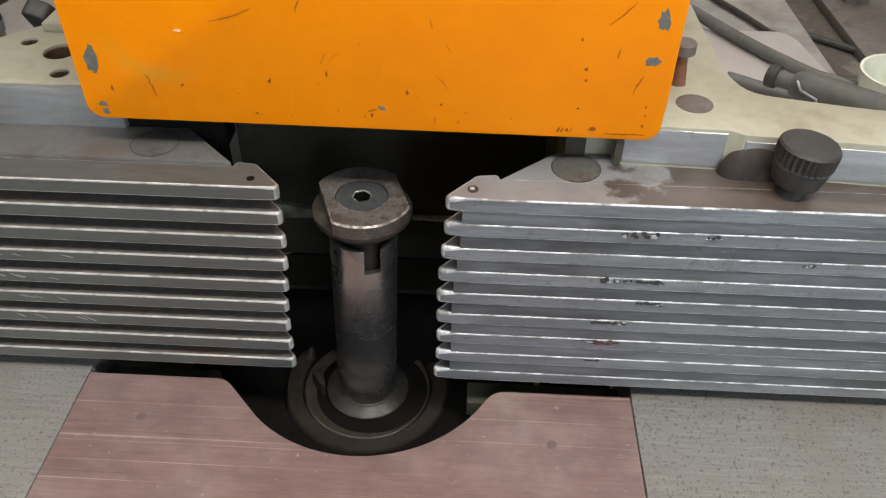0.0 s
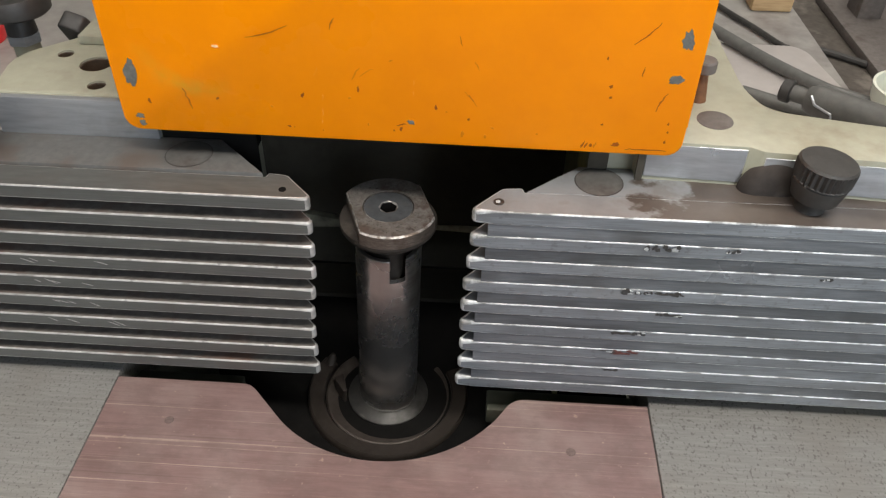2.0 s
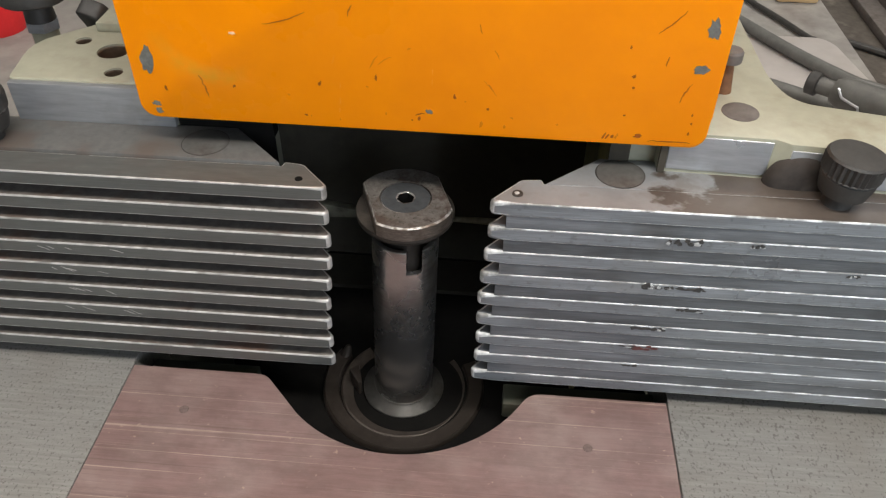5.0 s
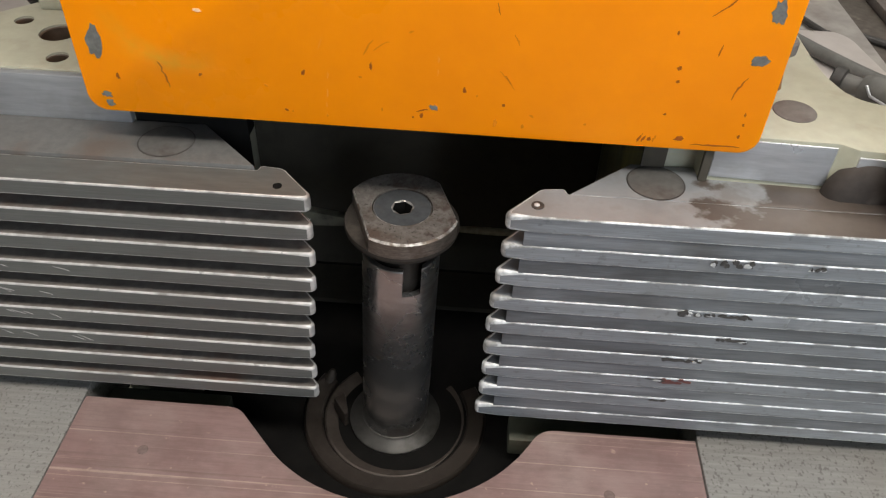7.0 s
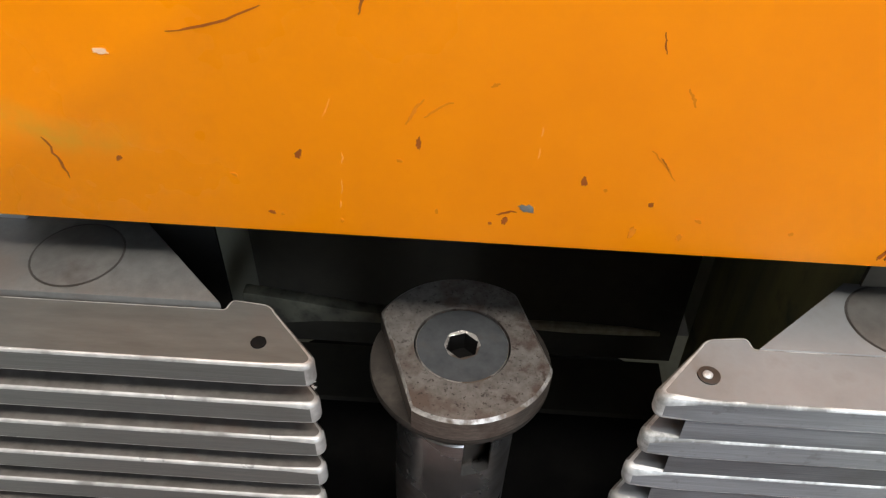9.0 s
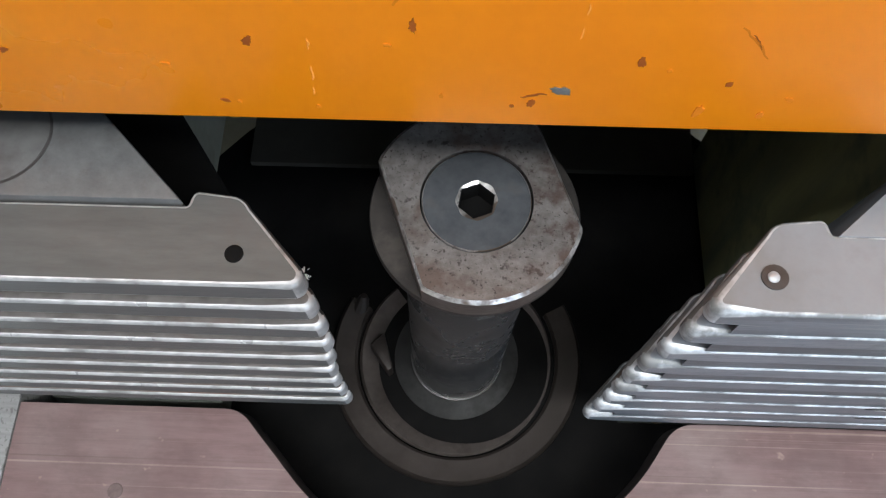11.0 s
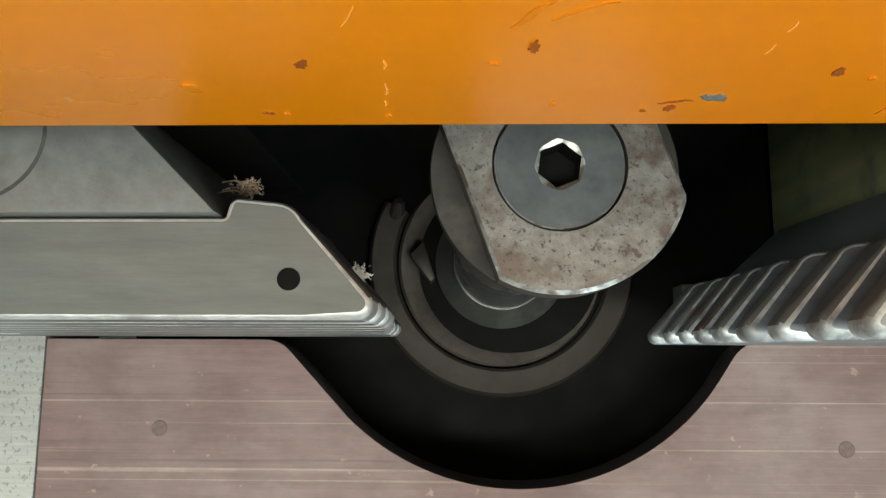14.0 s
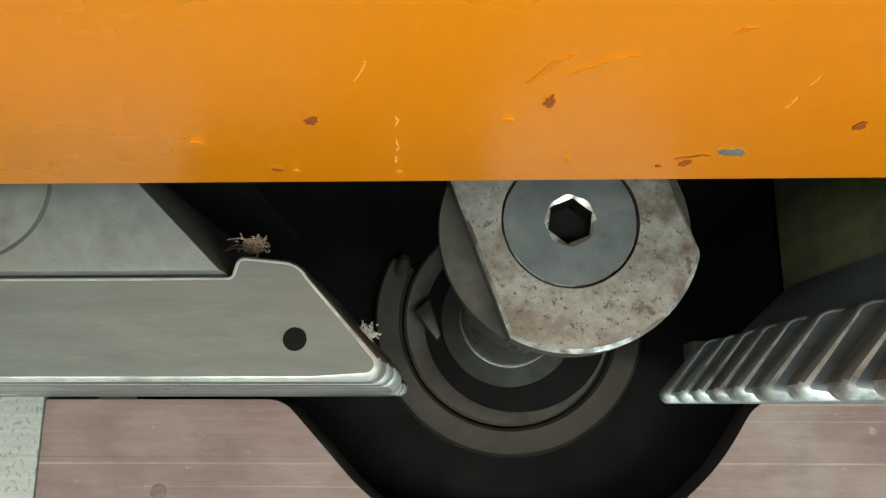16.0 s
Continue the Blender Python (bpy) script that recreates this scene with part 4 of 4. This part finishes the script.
def hood_shell():
    r = 0.0085
    face = [(HX0, 0.40), (HX0, HZ + r), *[(HX0 + r - r * math.cos(radians(90 * i / 8)), HZ + r - r * math.sin(radians(90 * i / 8))) for i in range(1, 8)], (HX0 + r, HZ), (HX1 - r, HZ - 0.002),
            *[(HX1 - r + r * math.sin(radians(90 * i / 8)), HZ - 0.002 + r - r * math.cos(radians(90 * i / 8))) for i in range(1, 8)], (HX1, HZ + r), (HX1 + 0.002, 0.40)]
    bm = bmesh.new()
    a = [bm.verts.new((x, HY, z)) for x, z in face]
    b = [bm.verts.new((x, HY + 0.0022, z)) for x, z in face]
    bm.faces.new(a)
    bm.faces.new(b[::-1])
    for i in range(len(face)):
        j = (i + 1) % len(face)
        bm.faces.new((a[i], a[j], b[j], b[i]))
    bmesh.ops.recalc_face_normals(bm, faces=bm.faces)
    bevelled(bm, 0.0007, 2)
    return bm


base = Matrix.Translation(hood.location).inverted()


def hooded(name, bm, mat, label="", smooth=35, owner=None):
    bm.transform(base)
    return part(name, bm, mat, owner or hood, label, smooth)


front_panel = hooded("front_panel", hood_shell(), ORANGE)
hooded("side_panel", box(HX0, HX0 + 0.002, HY + 0.0022, 0.14, 0.1915, 0.40, 0.0005), ORANGE)
hooded("side_panel", box(HX1 - 0.001, HX1 + 0.001, HY + 0.0022, 0.14, 0.1915, 0.40, 0.0005), ORANGE)
hooded("top_panel", box(HX0, HX1 + 0.002, HY, 0.142, 0.40, 0.402, 0.0005), ORANGE)
hooded("back_panel", box(HX0, HX1, 0.14, 0.142, 0.19, 0.40, 0.0005), ORANGE)
hooded("inner_liner", box(HX0 + 0.02, HX1 - 0.02, 0.02, 0.132, 0.196, 0.20, 0), CAVITY_SHADE, "dark sheet standing in for the shade inside the hood")


def flake(x, z, w, h, mat, name, tilt=0.0, seed=0):
    r = random.Random(seed)
    bm = blotch(r, w, h)
    bm.transform(pose(x, HY - 0.00018, z, 0, tilt, 0))
    return hooded(name, bm, mat, "", 0, front_panel)


CHIPS = ((-0.1320, 0.2121, 0.0068, 0.0165, 12), (-0.1326, 0.1862, 0.0050, 0.0032, 0), (-0.1320, 0.1818, 0.0044, 0.0034, 30), (0.1508, 0.2419, 0.0060, 0.0120, -8),
         (0.1490, 0.2205, 0.0085, 0.0055, -30), (0.0150, 0.1892, 0.0042, 0.0026, 20))


def stroke(x0, z0, x1, z1, width, bend, seed):
    """A thin tapered scratch, slightly bowed and uneven."""
    r = random.Random(seed)
    n = 9
    d = Vector((x1 - x0, z1 - z0))
    side = Vector((-d.y, d.x)).normalized()
    bm = bmesh.new()
    rows = []
    for k in range(n):
        s = k / (n - 1)
        mid = Vector((x0, z0)) + d * s + side * (bend * 4 * s * (1 - s) + r.gauss(0, width * 0.25))
        h = width * (0.25 + 0.75 * math.sin(math.pi * (0.06 + 0.88 * s))) * (0.7 + 0.6 * r.random()) * 0.5
        rows.append([bm.verts.new((p.x, HY - 0.00010, p.y)) for p in (mid + side * h, mid - side * h)])
    for a, b in zip(rows, rows[1:]):
        bm.faces.new((a[0], a[1], b[1], b[0]))
    g = bmesh.ops.extrude_face_region(bm, geom=bm.faces[:])
    bmesh.ops.translate(bm, verts=[v for v in g["geom"] if isinstance(v, bmesh.types.BMVert)], vec=(0, 0.0004, 0))
    return bm


for i, (x, z, w, h, tilt) in enumerate(CHIPS):
    flake(x, z, w * 1.15, h * 1.15, CHIP, "paint_chip", tilt, i)
NICKS = ((-0.0123, 0.2077, 0.0016, 0.0042, 0), (0.0284, 0.1988, 0.0018, 0.0036, -10), (-0.0420, 0.2028, 0.0022, 0.0034, 30), (-0.0878, 0.1988, 0.0026, 0.0014, -40), (-0.1253, 0.1958, 0.0016, 0.0046, -10),
         (0.0098, 0.1851, 0.0020, 0.0036, 15), (0.1135, 0.2307, 0.0012, 0.0022, 0), (0.1174, 0.2153, 0.0024, 0.0026, 20), (0.1180, 0.2090, 0.0020, 0.0018, 0),
         (0.1159, 0.1931, 0.0018, 0.0014, 0), (0.1072, 0.1803, 0.0013, 0.0050, 24), (0.1090, 0.1800, 0.0013, 0.0040, 30), (0.1115, 0.1800, 0.0022, 0.0026, 10),
         (0.1247, 0.1812, 0.0050, 0.0030, 0), (0.1500, 0.1840, 0.0014, 0.0022, 10), (0.1505, 0.1900, 0.0012, 0.0016, 0), (0.1500, 0.1950, 0.0012, 0.0020, 0),
         (-0.0509, 0.1837, 0.0024, 0.0012, 20), (0.0458, 0.1926, 0.0016, 0.0020, 0),
         (0.1321, 0.2240, 0.0007, 0.0060, 10), (0.0060, 0.1838, 0.0012, 0.0012, 0), )
for i, (x, z, w, h, tilt) in enumerate(NICKS):
    flake(x, z, w, h, SCRATCH, "scratch", tilt, 40 + i)
flake(-0.0842, 0.2286, 0.0050, 0.0018, PALE_MARK, "pale_scuff", 0, 90)

STROKES = ((-0.0680, 0.2340, -0.0460, 0.2412, 0.0006, -0.0010), (-0.1060, 0.2040, -0.1028, 0.1915, 0.0007, 0.0006), (-0.0225, 0.2460, -0.0250, 0.2400, 0.0006, 0.0), (0.1365, 0.2500, 0.1250, 0.2385, 0.0006, 0.0008),
           (0.1465, 0.2125, 0.1420, 0.2020, 0.0007, -0.0006), (0.0455, 0.2070, 0.0480, 0.2030, 0.0003, 0.0002),
           (0.1300, 0.1786, 0.1520, 0.1788, 0.0007, 0.0), (0.0075, 0.1868, 0.0125, 0.1882, 0.0006, 0.0), (0.0400, 0.2390, 0.0412, 0.2340, 0.0004, 0.0))
for i, (x0, z0, x1, z1, w, bend) in enumerate(STROKES):
    hooded("scratch", stroke(x0, z0, x1, z1, w, bend, 70 + i), SCRATCH, "", 0, front_panel)

FAINT_NICKS = ((-0.0482, 0.1833, 0.0012, 0.0013, 0), (-0.0078, 0.1868, 0.0012, 0.0021, 0), (-0.0326, 0.182, 0.0012, 0.0016, 0), (0.0549, 0.1824, 0.0019, 0.0026, 0), (0.0586, 0.188, 0.0027, 0.0013, 40), (0.0823, 0.1855, 0.0016, 0.0016, 30), (-0.059, 0.1954, 0.0023, 0.001, 30), (0.0426, 0.1832, 0.0024, 0.0052, 5), (0.0339, 0.1964, 0.0012, 0.0013, 0), (-0.0171, 0.2023, 0.0019, 0.0013, 0))
for i, (x, z, w, h, tilt) in enumerate(FAINT_NICKS):
    flake(x, z, w, h, FAINT, "faint_nick", tilt, 200 + i)
FAINT_STROKES = ((-0.0153, 0.2128, -0.0111, 0.22, 0.00078), (-0.0111, 0.2151, -0.0042, 0.2195, 0.00058), (0.0431, 0.2089, 0.0499, 0.2004, 0.00058), (0.0477, 0.2257, 0.0502, 0.2211, 0.00078), (0.0042, 0.2238, 0.0063, 0.2247, 0.00078), (0.1136, 0.1786, 0.1142, 0.1822, 0.0009))
for i, (x0, z0, x1, z1, w) in enumerate(FAINT_STROKES):
    hooded("faint_scratch", stroke(x0, z0, x1, z1, w, 0.0003, 240 + i), FAINT, "", 0, front_panel)

# Scratches that catch the light; their glint is painted pale.
PALE_STROKES = ((-0.0312, 0.2038, -0.0315, 0.2005, 0.0003), (-0.0318, 0.1955, -0.0322, 0.1910, 0.0003), (-0.0326, 0.1885, -0.0328, 0.1862, 0.0003), (-0.0330, 0.2189, -0.0350, 0.2140, 0.00025),
                (0.0168, 0.2140, 0.0167, 0.2112, 0.0003), (0.0167, 0.2080, 0.0165, 0.2050, 0.0003))
for i, (x0, z0, x1, z1, w) in enumerate(PALE_STROKES):
    hooded("pale_scratch", stroke(x0, z0, x1, z1, w, 0.0002, 170 + i), GLINT_ORANGE, "thin scratch with its glint painted pale", 0, front_panel)

# ---- shavings caught on the fence ----
def shavings(n, spread, size, seed):
    r = random.Random(seed)
    bm = bmesh.new()
    for _ in range(n):
        p = Vector((r.gauss(0, spread), r.gauss(0, spread * 0.7), abs(r.gauss(0, spread * 0.8))))
        d = Vector((r.uniform(-1, 1), r.uniform(-1, 1), r.uniform(0, 1))).normalized()
        s = Vector((r.uniform(-1, 1), r.uniform(-1, 1), r.uniform(-1, 1))).cross(d).normalized()
        pts = [p + d * size * k / 3 + s * size * 0.35 * math.sin(2.2 * k) for k in range(4)]
        tube(pts, [size * 0.10, size * 0.15, size * 0.12, size * 0.05], 4, bm)
    return bm


clump = shavings(150, 0.0015, 0.0010, 1)
for a, b in (((-0.001, 0.0, 0.0), (-0.0062, 0.0, -0.0010)), ((0.0005, 0.001, 0.0008), (-0.0060, 0.0016, 0.0)), ((0.0, -0.001, 0.001), (-0.0066, -0.0012, 0.0012))):
    tube(curve_points([a, (Vector(a) + Vector(b)) * 0.5 + Vector((0, 0.0004, 0.0007)), b], 4), 0.00014, 5, clump)
single("wood_shavings", clump, DUST, (-0.0692, -0.0075, 0.1290), "small curl of pale wood shavings caught behind the fence", "shavings", "", "stuff")
single("dust_fluff", shavings(130, 0.0010, 0.0008, 2), FLUFF, (-0.0430, -0.0272, 0.1345), "pale dust fluff on the fence tips", "dust", "", "stuff")

# ---- behind the fences ----
plate = single("rear_plate", prism(rounded([(0.10, 0.17), (0.462, 0.17), (0.441, 0.350), (0.426, 0.452), (0.4215, 0.486), (0.410, 0.502), (0.10, 0.505)], 0.01), 0.0, 0.009, 0.001), PLATE, (0, 0, 0),
               "dusty grey steel plate lying on the table", "plate")


def lever():
    ob = thing("air_gun_handle", (0.36, 0.30, 0.009), "dusty black cylindrical handle with a capped end and wire clip", "handle")
    a, b = Vector((0.3355, 0.3159, 0.050)), Vector((0.3990, 0.2660, 0.050))
    d = (b - a).normalized()
    o = ob.location
    def at(s):
        return a + d * s - o
    part("end_cap", tube([at(0), at(0.001), at(0.009), at(0.010)], [0.0098, 0.0110, 0.0110, 0.0098], 28), BLACK, ob)
    part("neck", tube([at(0.009), at(0.024)], 0.0078, 24), HOSE, ob)
    part("barrel", tube([at(0.024), at(0.030), at(0.034), at(0.30)], [0.0105, 0.0138, 0.0146, 0.0165], 32), HOSE, ob, "dark grey barrel")
    n = Vector((-d.y, d.x, 0))
    part("clip", tube([at(0.030) - n * 0.012 + Vector((0, 0, 0.009)), at(0.036) - n * 0.0155 + Vector((0, 0, 0.003)), at(0.052) - n * 0.0170, at(0.054) - n * 0.016 - Vector((0, 0, 0.007))], 0.0012, 8), BARE, ob, "thin wire clip")
    part("bracket", box(0.02, 0.06, -0.04, 0.0, 0.0, 0.036, 0.002), DUSTY, ob)
    return ob


lever()
single("rear_hose", tube(curve_points([(0.27, 0.615, 0.017), (0.3269, 0.5075, 0.017), (0.3641, 0.4418, 0.017), (0.4037, 0.3864, 0.017), (0.4242, 0.3693, 0.017), (0.50, 0.335, 0.010)]), 0.0066, 16), HOSE, (0, 0, 0), "grey rubber hose lying on the plate", "hose")
single("rear_rod", tube([(0.318, 0.372, 0.0160), (0.400, 0.318, 0.0160)], 0.0068, 16), HOSE, (0, 0, 0), "grey round rod lying on the plate", "rod")
single("cable", tube(curve_points([(0.315, 0.70, 0.005), (0.354, 0.6078, 0.005), (0.3775, 0.5592, 0.005), (0.398, 0.512, 0.005), (0.406, 0.506, 0.004)]), 0.0034, 10), BLACK, (0, 0, 0), "thin black cable on the table", "cable")
single("cable", tube(curve_points([(0.452, 0.53, -0.0076), (0.49, 0.50, -0.0076), (0.53, 0.46, -0.0076), (0.545, 0.38, -0.0076), (0.55, 0.30, -0.0076)]), 0.0042, 10), BLACK, (0, 0, 0), "black cable loop on the table", "cable")
single("wood_offcut", box(-0.026, 0.026, -0.022, 0.022, 0, 0.028, 0.004), WOOD, (0.415, 0.640, 0.0), "small pale wooden offcut block", "offcut")
pot = single("plastic_tub", lathe([(0.0, 0.0), (0.034, 0.0), (0.040, 0.045), (0.041, 0.050), (0.038, 0.050), (0.034, 0.006), (0.0, 0.006)], 32), PLASTIC, (0.4800, 0.352, -0.012), "pale green plastic tub", "tub")
rail = thing("rear_rail", (0.57, 0.55, -0.012), "dusty steel guide rail with dark posts", "guide rail")
part("rail_bar", tube([(-0.045, 0.10, 0.09), (0.02, -0.14, 0.09)], 0.010, 16), CREAM, rail)
part("post", box(-0.05, -0.02, 0.06, 0.10, 0, 0.085, 0.002), DUSTY, rail)
part("post", box(0.0, 0.03, -0.12, -0.08, 0, 0.085, 0.002), DUSTY, rail)
part("foot_plate", box(-0.075, 0.045, -0.16, 0.14, 0, 0.012, 0.002), DUSTY, rail)

hand = thing("star_knob", (-0.250, 0.096, 0.0), "black plastic hand knob on a threaded post", "knob")
part("post", tube([(0, 0, 0), (0, 0, 0.178)], 0.0085, 20), CREAM, hand, "cream sleeve")
part("nut", lathe([(0.0, 0.176), (0.011, 0.176), (0.011, 0.182), (0.0, 0.182)], 6), BARE, hand, "", 20)
part("hub", lathe([(0.0, 0.181), (0.0095, 0.181), (0.0088, 0.196), (0.0, 0.196)], 24), BLACK, hand)
part("wheel", lathe([(0.0, 0.196), (0.0205, 0.196), (0.0222, 0.1975), (0.0226, 0.2050), (0.0205, 0.2085), (0.0, 0.2095)], 40), BLACK, hand)
grip = thing("clamp_lever", (-0.2150, 0.1000, 0.0), "black plastic clamp lever with a chunky grip", "lever")
turn = pose(0, 0, 0.184, 35, 0, -20)
block = prism(rounded([(-0.0115, -0.0105), (0.0095, -0.0120), (0.0120, 0.0085), (-0.0040, 0.0130)], 0.0045, 4), -0.0060, 0.0060, 0.0022, 3)
block.transform(turn @ pose(0, 0, 0, 90, 0, 0))
part("grip", block, BLACK, grip, "chunky black grip with rounded corners")
part("stem", tube([(0, 0, 0), (0, 0, 0.176)], 0.006, 16), DUSTY, grip)
single("red_cap", lathe([(0.0, 0.0), (0.030, 0.0), (0.033, 0.012), (0.033, 0.045), (0.029, 0.060), (0.018, 0.068), (0.0, 0.070)], 32), RED, (-0.535, 0.450, 0.0), "rounded red plastic cap lying on the table", "cap")
rear = single("rear_casting", prism([(-0.30, 0.165), (-0.12, 0.165), (-0.12, 0.30), (-0.185, 0.34), (-0.215, 0.24)], 0.0, 0.12, 0.003), CREAM, (0, 0, 0), "cream painted rear machine casting", "casting")
